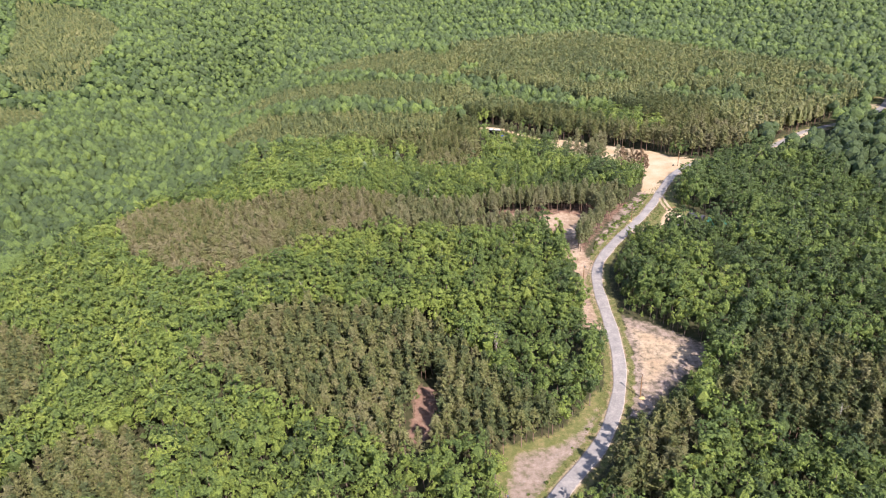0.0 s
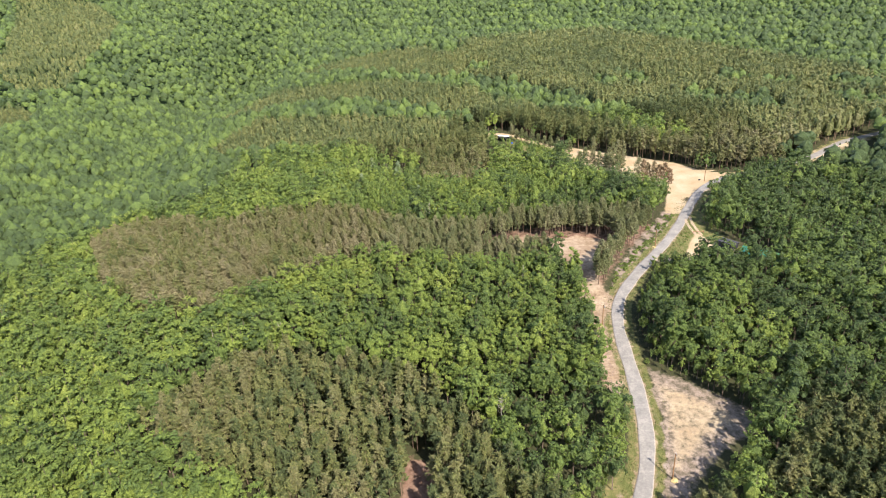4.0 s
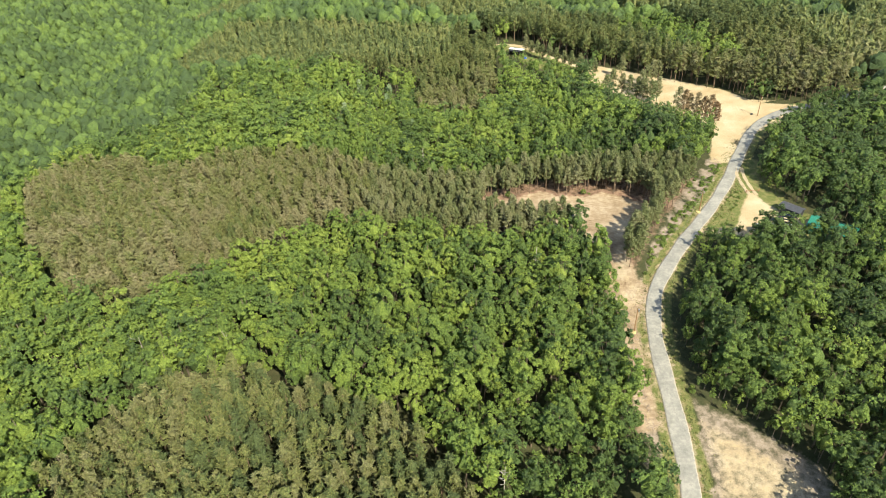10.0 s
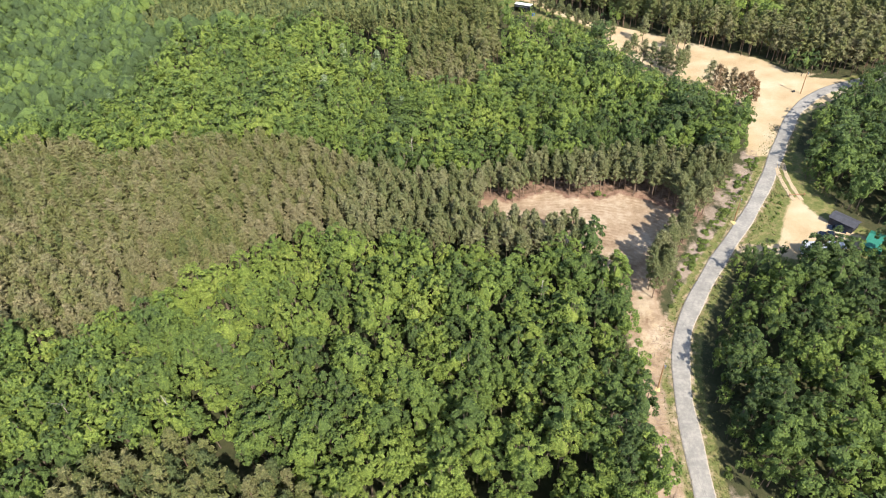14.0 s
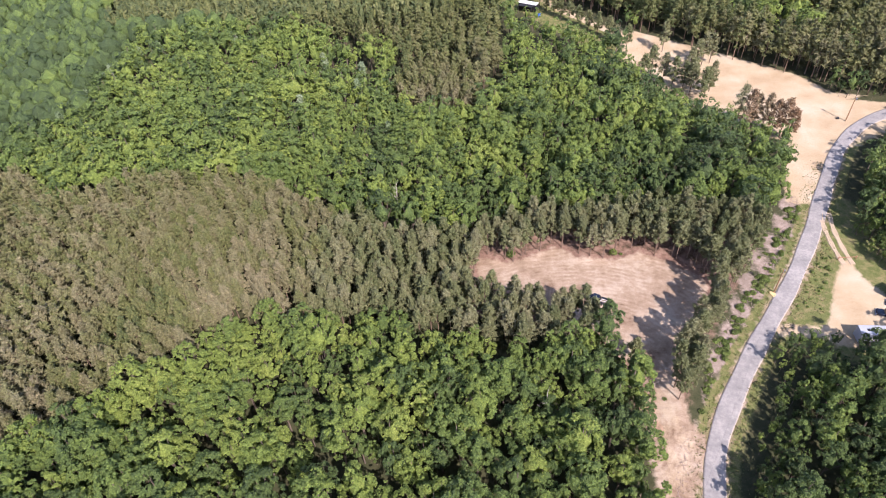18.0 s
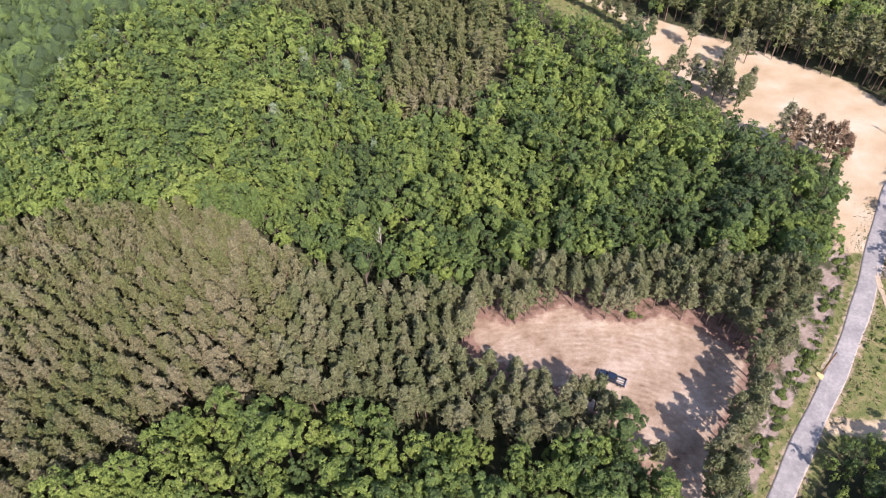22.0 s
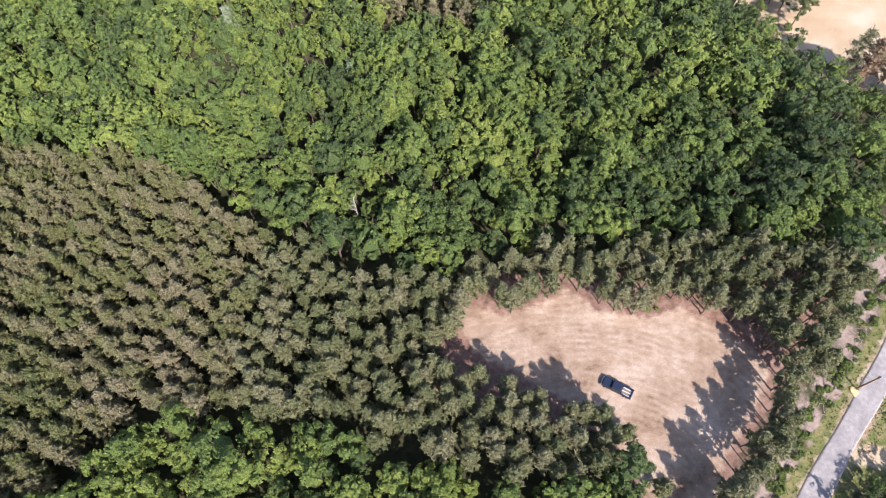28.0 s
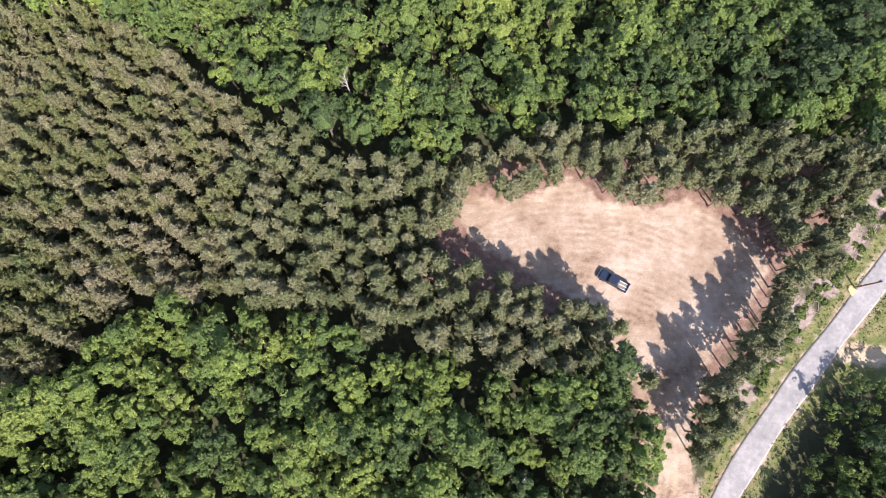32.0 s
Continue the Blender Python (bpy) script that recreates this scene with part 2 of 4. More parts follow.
def leaf_material(name, stops, stuff, through_light=0.30, spread=0.26, relief=0.42):
    """Leaves: hue by tree, by spray and by a slow drift over the wood."""
    node, done = material(name)
    if stuff:
        own = node("Attribute")
        own.attribute_name = "tint"
        own = own.outputs["Fac"]
    else:
        own = node("ObjectInfo").outputs["Random"]
    spray = node("NewGeometry").outputs["Random Per Island"]
    slow = noise_at(node, 0.03, 2.0)
    f = maths(node, "MULTIPLY", own, 0.68)
    f = maths(node, "ADD", f, maths(node, "MULTIPLY", maths(node, "SUBTRACT", spray, 0.5), spread))
    f = maths(node, "ADD", f, maths(node, "MULTIPLY", maths(node, "SUBTRACT", slow, 0.40), 0.55), True)
    colour = ramp(node, f, stops)
    place = node("NewGeometry").outputs["Position"]
    grain = noise_at(node, 5.0, 3.0, rough=0.75)
    colour = blend(node, 1.0, colour, ramp(node, grain, [(0.36, (0.64, 0.67, 0.66)), (0.63, (1.26, 1.26, 1.22))]), "MULTIPLY")
    # twig by twig: lighter and darker bunches
    twig = node("TexVoronoi", Vector=place, Scale=4.2)
    bunch = node("SeparateColor", Color=twig.outputs["Color"])
    colour = blend(node, 1.0, colour, ramp(node, bunch.outputs[0], [(0.0, (0.74, 0.77, 0.75)), (0.75, (1.10, 1.09, 1.07)), (1.0, (1.34, 1.30, 1.25))]), "MULTIPLY")
    lumps = maths(node, "SUBTRACT", noise_at(node, 3.6, 5.0, rough=0.78), maths(node, "MULTIPLY", twig.outputs["Distance"], 0.35))
    rough = node("Bump", Strength=1.0, Height=lumps)
    rough.inputs["Distance"].default_value = relief
    skin = node("BsdfPrincipled", Base_Color=colour, Roughness=0.55, Normal=rough.outputs[0])
    skin.inputs["Specular IOR Level"].default_value = 0.3
    back = node("BsdfTranslucent", Color=colour)
    mix = node("MixShader", i0=through_light, i1=skin.outputs[0], i2=back.outputs[0])
    return done(mix.outputs[0])


OAK = [(0.0, (0.064, 0.098, 0.036)), (0.3, (0.122, 0.180, 0.049)), (0.65, (0.194, 0.258, 0.055)), (1.0, (0.285, 0.332, 0.080))]
PINE = [(0.0, (0.103, 0.131, 0.053)), (0.2, (0.184, 0.199, 0.070)), (0.5, (0.216, 0.210, 0.099)), (0.8, (0.267, 0.237, 0.136)), (1.0, (0.317, 0.261, 0.167))]
PINE_GREEN = [(0.0, (0.150, 0.172, 0.072)), (0.4, (0.205, 0.214, 0.100)), (0.8, (0.258, 0.246, 0.138)), (1.0, (0.300, 0.262, 0.168))]
leaf_one = leaf_material("broad_leaves", OAK, False)
leaf_many = leaf_material("broad_leaves_of_the_wood", OAK, True)
needle_one = leaf_material("pine_needles", PINE_GREEN, False, 0.28)
needle_many = leaf_material("pine_needles_of_the_wood", PINE, True, 0.28)
shrub_leaf = leaf_material("shrub_leaves", [(0.0, (0.101, 0.144, 0.036)), (0.6, (0.151, 0.202, 0.050)), (1.0, (0.223, 0.245, 0.086))], False)
dead_needle = leaf_material("dry_needles", [(0.0, (0.225, 0.135, 0.075)), (0.5, (0.270, 0.195, 0.120)), (1.0, (0.210, 0.195, 0.098))], False, 0.15)


def plain(name, colour, rough=0.6, metal=0.0, vary=0.25, scale=3.0, bump=0.0, bump_scale=30.0, spec=0.4):
    """A surface with slow stains and fine grain."""
    node, done = material(name)
    place = node("TexCoord").outputs["Object"]
    a, b = noise_at(node, scale, 4.0, place), noise_at(node, scale * 12, 3.0, place)
    f = maths(node, "ADD", maths(node, "MULTIPLY", a, 0.7), maths(node, "MULTIPLY", b, 0.3))
    lo, hi = [c * (1 - vary) for c in colour], [min(1, c * (1 + vary)) for c in colour]
    c = ramp(node, f, [(0.3, lo), (0.7, hi)])
    s = node("BsdfPrincipled", Base_Color=c, Roughness=rough, Metallic=metal)
    s.inputs["Specular IOR Level"].default_value = spec
    if bump:
        n = node("Bump", Strength=bump, Height=noise_at(node, bump_scale, 3.0, place))
        n.inputs["Distance"].default_value = 0.05
        n.id_data.links.new(n.outputs[0], s.inputs["Normal"])
    return done(s.outputs[0])


bark = plain("bark", (0.120, 0.092, 0.068), 0.9, vary=0.4, scale=2.0)
pine_bark = plain("pine_bark", (0.136, 0.092, 0.064), 0.9, vary=0.4, scale=2.0)
pale_wood = plain("bleached_wood", (0.315, 0.285, 0.247), 0.85, vary=0.25)
pole_wood = plain("pole_wood", (0.225, 0.128, 0.064), 0.85, vary=0.3, scale=1.5)
dark_paint = plain("navy_paint", (0.010, 0.016, 0.030), 0.25, vary=0.1, spec=0.6)
black_plastic = plain("black_plastic", (0.012, 0.012, 0.013), 0.6, vary=0.2)
rubber = plain("tyre_rubber", (0.02, 0.02, 0.02), 0.85, vary=0.3)
chrome = plain("steel", (0.55, 0.55, 0.56), 0.3, 1.0, vary=0.15)
glass_dark = plain("tinted_glass", (0.012, 0.014, 0.017), 0.06, vary=0.05, spec=0.8)
white_paint = plain("white_panel", (0.555, 0.555, 0.540), 0.45, vary=0.08)
trailer_skin = plain("trailer_skin", (0.360, 0.367, 0.375), 0.5, vary=0.1)
green_metal = plain("green_roofing", (0.022, 0.150, 0.105), 0.4, vary=0.15, scale=1.0)
grey_metal = plain("weathered_roofing", (0.045, 0.047, 0.058), 0.85, vary=0.3, scale=1.2)
board = plain("sawn_boards", (0.180, 0.143, 0.098), 0.8, vary=0.25)
straw = plain("straw", (0.413, 0.330, 0.150), 0.95, vary=0.25, scale=8.0)
blue_tarp = plain("blue_tarp", (0.015, 0.075, 0.375), 0.5, vary=0.2)
wire_metal = plain("wire", (0.14, 0.13, 0.12), 0.5, vary=0.1)
brush_grey = plain("cut_brush", (0.238, 0.180, 0.151), 0.9, vary=0.35, scale=4.0)
lamp_red = plain("red_lens", (0.35, 0.01, 0.01), 0.2, vary=0.1)
headlamp = plain("clear_lens", (0.6, 0.6, 0.6), 0.1, vary=0.05)


def ground_material():
    node, done = material("forest_floor_and_soil")
    big, mid, fine = noise_at(node, 0.12, 4.0), noise_at(node, 0.7, 5.0, rough=0.65), noise_at(node, 5.0, 4.0, rough=0.7)

    def mask(name, soft=0.30):
        a = node("Attribute")
        a.attribute_name = name
        s = maths(node, "ADD", a.outputs["Fac"], maths(node, "MULTIPLY", maths(node, "SUBTRACT", mid, 0.5), 0.75))
        n = node("MapRange", Value=s)
        n.inputs["From Min"].default_value, n.inputs["From Max"].default_value = 0.5 - soft / 2, 0.5 + soft / 2
        return n.outputs[0]
    both = maths(node, "ADD", maths(node, "MULTIPLY", mid, 0.6), maths(node, "MULTIPLY", fine, 0.4))
    c = ramp(node, both, [(0.3, (0.023, 0.030, 0.013)), (0.5, (0.044, 0.047, 0.021)), (0.7, (0.078, 0.064, 0.035))])
    far_green = node("Attribute")
    far_green.attribute_name = "far"
    c = blend(node, far_green.outputs["Fac"], c, ramp(node, mid, [(0.35, (0.016, 0.032, 0.011)), (0.65, (0.043, 0.071, 0.021))]))
    c = blend(node, mask("grass"), c, ramp(node, both, [(0.34, (0.064, 0.084, 0.024)), (0.48, (0.106, 0.117, 0.038)), (0.64, (0.206, 0.165, 0.082))]))
    c = blend(node, mask("red"), c, ramp(node, both, [(0.32, (0.106, 0.061, 0.041)), (0.5, (0.181, 0.112, 0.080)), (0.7, (0.270, 0.188, 0.138))]))
    c = blend(node, mask("bank"), c, ramp(node, both, [(0.30, (0.099, 0.082, 0.053)), (0.5, (0.206, 0.162, 0.126)), (0.66, (0.305, 0.248, 0.202))]))
    # the scraped clearing: streaks along the scraper's way
    where = node("Mapping", Vector=node("NewGeometry").outputs["Position"])
    where.inputs["Rotation"].default_value, where.inputs["Scale"].default_value = (0, 0, radians(-14)), (0.16, 0.8, 1)
    streak = noise_at(node, 1.0, 5.0, where.outputs[0], 0.65)
    soil = maths(node, "ADD", maths(node, "MULTIPLY", streak, 0.16), maths(node, "ADD", maths(node, "MULTIPLY", big, 0.46), maths(node, "ADD", maths(node, "MULTIPLY", mid, 0.26), maths(node, "MULTIPLY", fine, 0.16))))
    turn_about = node("VectorMath", i0=node("NewGeometry").outputs["Position"], i1=(34.0, 208.0, 0.0))
    turn_about.operation = "DISTANCE"
    arcs = maths(node, "SINE", maths(node, "ADD", maths(node, "MULTIPLY", turn_about.outputs["Value"], 5.6), maths(node, "MULTIPLY", big, 9.0)))
    soil = maths(node, "ADD", soil, maths(node, "MULTIPLY", maths(node, "MULTIPLY", arcs, maths(node, "SUBTRACT", noise_at(node, 0.2, 2.0), 0.42, True)), 0.12))
    c = blend(node, mask("dirt"), c, ramp(node, soil, [(0.38, (0.125, 0.080, 0.050)), (0.45, (0.207, 0.146, 0.095)), (0.52, (0.271, 0.202, 0.138)), (0.61, (0.355, 0.287, 0.210))]))
    c = blend(node, mask("sand"), c, ramp(node, maths(node, "ADD", maths(node, "MULTIPLY", big, 0.6), maths(node, "MULTIPLY", fine, 0.4)),
                                          [(0.34, (0.291, 0.206, 0.117)), (0.5, (0.362, 0.283, 0.174)), (0.64, (0.412, 0.348, 0.248))]))
    s = node("BsdfPrincipled", Base_Color=c, Roughness=0.95)
    s.inputs["Specular IOR Level"].default_value = 0.15
    b = node("Bump", Strength=0.7, Height=maths(node, "ADD", mid, maths(node, "MULTIPLY", fine, 0.5)))
    b.inputs["Distance"].default_value = 0.25
    b.id_data.links.new(b.outputs[0], s.inputs["Normal"])
    return done(s.outputs[0])


def road_material():
    node, done = material("worn_asphalt")
    a, b, c = noise_at(node, 0.35, 4.0), noise_at(node, 1.6, 4.0, rough=0.6), noise_at(node, 14.0, 3.0)
    f = maths(node, "ADD", maths(node, "MULTIPLY", a, 0.4), maths(node, "ADD", maths(node, "MULTIPLY", b, 0.4), maths(node, "MULTIPLY", c, 0.2)))
    col = ramp(node, f, [(0.36, (0.146, 0.139, 0.128)), (0.5, (0.206, 0.195, 0.177)), (0.62, (0.277, 0.260, 0.231))])
    edge = node("Attribute")
    edge.attribute_name = "edge"
    e = maths(node, "ADD", edge.outputs["Fac"], maths(node, "MULTIPLY", maths(node, "SUBTRACT", b, 0.5), 1.1))
    n = node("MapRange", Value=e)
    n.inputs["From Min"].default_value, n.inputs["From Max"].default_value = 0.62, 0.85
    col = blend(node, n.outputs[0], col, (0.284, 0.245, 0.202))
    s = node("BsdfPrincipled", Base_Color=col, Roughness=0.85)
    bump = node("Bump", Strength=0.4, Height=c)
    bump.inputs["Distance"].default_value = 0.03
    bump.id_data.links.new(bump.outputs[0], s.inputs["Normal"])
    return done(s.outputs[0])


# ---------- mesh helpers ----------
def loose_mesh(name, tris, mats, index=None, tint=None):
    """A mesh of loose three-sided faces (n, 3, 3)."""
    tris = np.ascontiguousarray(tris, np.float32)
    n = len(tris)
    me = bpy.data.meshes.new(name)
    me.vertices.add(n * 3)
    me.vertices.foreach_set("co", tris.reshape(-1))
    me.loops.add(n * 3)
    me.loops.foreach_set("vertex_index", np.arange(n * 3, dtype=np.int32))
    me.polygons.add(n)
    me.polygons.foreach_set("loop_start", np.arange(0, n * 3, 3, dtype=np.int32))
    for m in mats:
        me.materials.append(m)
    if index is not None:
        me.polygons.foreach_set("material_index", np.ascontiguousarray(index, np.int32))
    if tint is not None:
        me.attributes.new("tint", "FLOAT", "FACE").data.foreach_set("value", np.ascontiguousarray(tint, np.float32))
    me.update(calc_edges=True)
    return me


def unit(v):
    return v / np.maximum(np.linalg.norm(v, axis=-1, keepdims=True), 1e-9)


def sprays(at, normal, size, droop=0.25, long=1.0, along=None, thin=1.0):
    """Small pointed sprays of leaves, (n, 3, 3)."""
    n = len(at)
    normal = unit(normal)
    helper = rng.normal(size=(n, 3)) if along is None else along
    t = unit(helper - (helper * normal).sum(1, keepdims=True) * normal)
    b = np.cross(normal, t)
    size = np.broadcast_to(np.asarray(size, float), (n,))[:, None]
    j = rng.uniform(0.65, 1.3, (n, 3, 1))
    q = np.stack([t * size * long * 1.1 * j[:, 0] - normal * size * droop, (b * 0.95 * thin - t * 0.55 * long) * size * j[:, 1], (-b * 0.95 * thin - t * 0.55 * long) * size * j[:, 2]], 1)
    return at[:, None] + q


def tube(path, radii, sides=6):
    """A tapered tube as loose faces."""
    path, rings = np.array(path, float), []
    for i, p in enumerate(path):
        d = unit(path[min(i + 1, len(path) - 1)] - path[max(i - 1, 0)])
        u = unit(np.cross(d, (0.31, 0.94, 0.12)))
        v = np.cross(d, u)
        a = np.arange(sides) * 2 * math.pi / sides
        rings.append(p + radii[i] * (np.cos(a)[:, None] * u + np.sin(a)[:, None] * v))
    out = []
    for r, s in zip(rings, rings[1:]):
        out.append(np.stack([r, np.roll(r, -1, 0), np.roll(s, -1, 0)], 1))
        out.append(np.stack([r, np.roll(s, -1, 0), s], 1))
    return np.concatenate(out)


def ball(n):
    return unit(rng.normal(size=(n, 3)))


def dome(mid, half, wide, sides, rings, low=-0.25):
    """A rough low crown body under the sprays, (n, 3, 3)."""
    levels = []
    for k in range(rings):
        f = low + (1 - low) * k / rings * 0.95
        z = f * half
        r = wide * math.sqrt(max(0.05, 1 - f * f))
        ang = np.arange(sides) * 2 * math.pi / sides + k * 0.4
        rr = r * rng.uniform(0.72, 1.02, sides)
        levels.append(np.stack([np.cos(ang) * rr, np.sin(ang) * rr, mid + z + rng.uniform(-0.35, 0.35, sides) * min(1.0, half * 0.5)], 1))
    top = np.tile([0.0, 0.0, mid + half * 0.96], (sides, 1))
    out = []
    for r, s in zip(levels, levels[1:] + [top]):
        out.append(np.stack([r, np.roll(r, -1, 0), s], 1))
        if s is not top:
            out.append(np.stack([np.roll(r, -1, 0), np.roll(s, -1, 0), s], 1))
    return np.concatenate(out)


def broadleaf(tall, wide, lobes, per_lobe, size, limbs=5, body=None):
    """A broad crown of leafy lobes over a forked trunk: leaves, wood."""
    base = tall * 0.24
    mid, half = (base + tall) / 2, (tall - base) / 2
    inner = per_lobe > 3
    leaves = [dome(mid - (0.12 * half if inner else 0), half * (0.56 if inner else 1.0), wide * (0.62 if inner else 1.0), *body, -0.75 if inner else -0.25)] if body else []
    d = ball(lobes * 4)
    d = d[d[:, 2] > (-0.40 if per_lobe > 6 else -0.15)][:lobes]
    r = rng.uniform(0.62, 1.04, len(d))[:, None]
    stretch = np.array([wide * rng.uniform(0.85, 1.15), wide * rng.uniform(0.85, 1.15), half])
    centres = d * r * stretch + (0, 0, mid)
    for c, e in zip(centres, d):
        rad = rng.uniform(0.7, 1.2) * wide * 1.30 / math.sqrt(lobes)
        n = ball(per_lobe * 2)
        n = n[(n @ e + 0.5 * n[:, 2]) > -0.25][:per_lobe]
        at = c + n * rad * rng.uniform(0.7, 1.1, (len(n), 1)) * (1, 1, 0.8)
        face = n * 0.75 + e * 0.35 + (0, 0, 0.45) + rng.normal(size=n.shape) * 0.5
        leaves.append(sprays(at, face, size * rng.uniform(0.7, 1.25, len(n)), 0.3))
    lean = rng.uniform(-0.4, 0.4, 2)
    wood = [tube([(0, 0, -0.4), (lean[0] * 0.3, lean[1] * 0.3, base * 0.6), (lean[0], lean[1], mid), (lean[0], lean[1], tall * 0.86)],
                 [0.19, 0.15, 0.10, 0.03], 6 if limbs else 3)]
    for c in centres[:limbs]:
        s = np.array([lean[0] * 0.5, lean[1] * 0.5, base * rng.uniform(0.75, 1.2)])
        wood.append(tube([s, (s + c) / 2 + (0, 0, 0.15), c], [0.07, 0.05, 0.02], 4))
    return np.concatenate(leaves), np.concatenate(wood)


def pine(tall, wide, boughs, per_bough, size, bare=0.5, sticks=True, body=None, tuft=0.35, loose=0.20):
    """A plantation pine: a bare stem and tufted boughs: needles, wood."""
    leaves, wood = [], [tube([(0, 0, -0.3), (rng.uniform(-0.1, 0.1), 0, tall * 0.5), (rng.uniform(-0.15, 0.15), rng.uniform(-0.15, 0.15), tall * 0.97)],
                             [0.13, 0.10, 0.02], 5 if sticks else 3)]
    if body:
        leaves.append(dome(tall * (bare + 0.08), tall * (0.9 - bare), wide * 0.6, *body, 0.0))
        wood = [tube([(0, 0, -0.3), (0, 0, tall * 0.6)], [0.10, 0.07], 3)]
    for k in range(boughs):
        u = (k + 0.5) / boughs
        z = tall * (bare + (0.97 - bare) * u)
        reach = wide * 1.10 * (1 - u) ** 0.66 * min(1.0, 0.62 + 1.6 * u) * rng.uniform(0.5, 1.12) + 0.12
        a = k * 2.4 + rng.uniform(-0.5, 0.5)
        out = np.array([math.cos(a), math.sin(a), 0.0])
        tip = out * reach + (0, 0, z + reach * rng.uniform(0.1, 0.6))
        n = per_bough
        # most needles stand in a tuft at the bough's end
        f = np.where(rng.uniform(size=n) < 0.6, rng.normal(0.94, 0.07, n), rng.uniform(tuft, 1.0, n))[:, None]
        at = (1 - f) * np.array([0, 0, z]) + f * tip + rng.normal(size=(n, 3)) * loose * wide * (0.42, 0.42, 0.36)
        along = out * 0.6 + rng.normal(size=(n, 3)) * 0.7 + (0, 0, 0.5)
        face = np.array([0, 0, 0.7]) + out * 0.3 + rng.normal(size=(n, 3)) * 0.7
        leaves.append(sprays(at, face, size * rng.uniform(0.7, 1.3, n), 0.15, 2.2, along, 0.8))
        if sticks and k % 2:
            wood.append(tube([(0, 0, z), tip * 0.97], [0.035, 0.01], 3))
    return np.concatenate(leaves), np.concatenate(wood)

# ---------- ground ----------
def steps(lo, hi, fine_lo, fine_hi, fine, grow=1.35, limit=400.0):
    mid = list(np.arange(fine_lo, fine_hi + 0.01, fine))
    left, right = [], []
    p, s = fine_lo, fine
    while p > lo:
        s = min(s * grow, 30 if p > -700 and p < 1700 else limit)
        p -= s
        left.append(p)
    p, s = fine_hi, fine
    while p < hi:
        s = min(s * grow, 30 if p < 1700 else limit)
        p += s
        right.append(p)
    return np.array(left[::-1] + mid + right)


def build_ground():
    xs, ys = steps(-4000, 4000, 2, 134, 1.4, 1.14), steps(-2500, 5000, 92, 402, 1.5, 1.2)
    gx, gy = np.meshgrid(xs, ys)
    x, y = gx.ravel(), gy.ravel()
    near = (x > -60) & (x < 380) & (y > 0) & (y < 480)
    cover = {k: np.zeros(len(x)) for k in ("sand", "dirt", "grass", "red", "bank", "far")}
    nx, ny = x[near], y[near]

    def soft(d, w):
        return np.clip(0.5 + d / w, 0, 1)
    side = side_of_road(nx, ny)
    inset = 0.6 * np.clip((nx - 49) / 6, 0, 1) + 5.0 * np.clip((inside(nx, ny, PINE_STRAW) + 1.5) / 4, 0, 1)
    dirt = np.maximum.reduce([soft(inside(nx, ny, CLEARING) + 0.3 - inset, 3.0), soft(inside(nx, ny, DIRT_NECK), 3.0)])
    sand = np.maximum.reduce([soft(inside(nx, ny, SAND_NORTH) + 0.6, 3.0), soft(inside(nx, ny, DRIVE), 2.4), 0.75 * soft(inside(nx, ny, FAR_PAD), 4.0), 0.6 * soft(inside(nx, ny, FAR_BEND), 4.0), soft(1.6 - from_line(nx, ny, TRACK), 2.6),
                              0.52 * soft(inside(nx, ny, SAND_EAST) - 1.5, 6.0), 0.42 * soft(inside(nx, ny, DIRT_NECK) - 0.6, 3.0), 0.75 * soft(inside(nx + 2, ny + 5, SAND_NORTH), 3.0) * (ny > 285), 0.62 * soft(inside(nx + 4, ny + 9, SAND_NORTH), 5.0) * (ny > 285),
                              soft(inside(nx - 1.5, ny - 3, SAND_NORTH), 2.5) * (nx > 60) * (ny > 308)])
    red = np.maximum.reduce([soft(inside(nx, ny, PINE_STRAW), 3.0), soft(inside(nx, ny, DIRT_WEST), 4.0) * 0.42, soft(inside(nx, ny, PINE_GAP), 2.0), soft(inside(nx, ny, LEAF_GAP), 2.0),
                             soft(inside(nx, ny, CLEARING) + 1.0, 1.8), 0.62 * soft(inside(nx, ny, PINE_STANDS[1]) + 1, 3.0), 0.5 * soft(inside(nx, ny, PINE_STANDS[2]) + 1, 3.0)])
    grass = np.maximum.reduce([soft(4.0 - np.abs(side), 2.0), soft(inside(nx, ny, DRIVE_GRASS) + 0.8, 2.0), 0.8 * soft(6 - from_line(nx - 3, ny, LANE), 3.0), soft(inside(nx, ny, DRIVE) + 3.5, 3.0),
                               0.8 * soft(inside(nx, ny, DIRT_WEST) + 3, 4.0), 0.7 * soft(7 - from_line(nx + 2.5, ny + 7, TRACK), 4.0)])
    bank = soft(inside(nx, ny, BANK), 3.0) * np.clip(0.62 + 0.3 * np.sin(nx * 0.9 + ny * 0.4), 0, 1)
    bank = np.maximum(bank, 0.62 * soft(inside(nx, ny, SAND_EAST) + 2, 3.0))
    bank = np.maximum(bank, 0.66 * soft(inside(nx, ny, DIRT_WEST) - 0.5, 4.0))
    for k, v in (("sand", sand), ("dirt", dirt), ("red", red), ("grass", grass), ("bank", bank)):
        cover[k][near] = v
    cover["bank"][near] = np.where(np.abs(side) < 3.6, 0, cover["bank"][near])
    cover["dirt"][near] = np.maximum(cover["dirt"][near], 0.55 * soft(2.75 - np.abs(side), 1.0))
    cover["far"] = np.clip((np.hypot(x, y - 200) - 260) / 120, 0, 1)
    z = height(x, y)
    # pushed-up soil round the clearing, and a shallow rise along the bank
    d = inside(nx, ny, CLEARING)
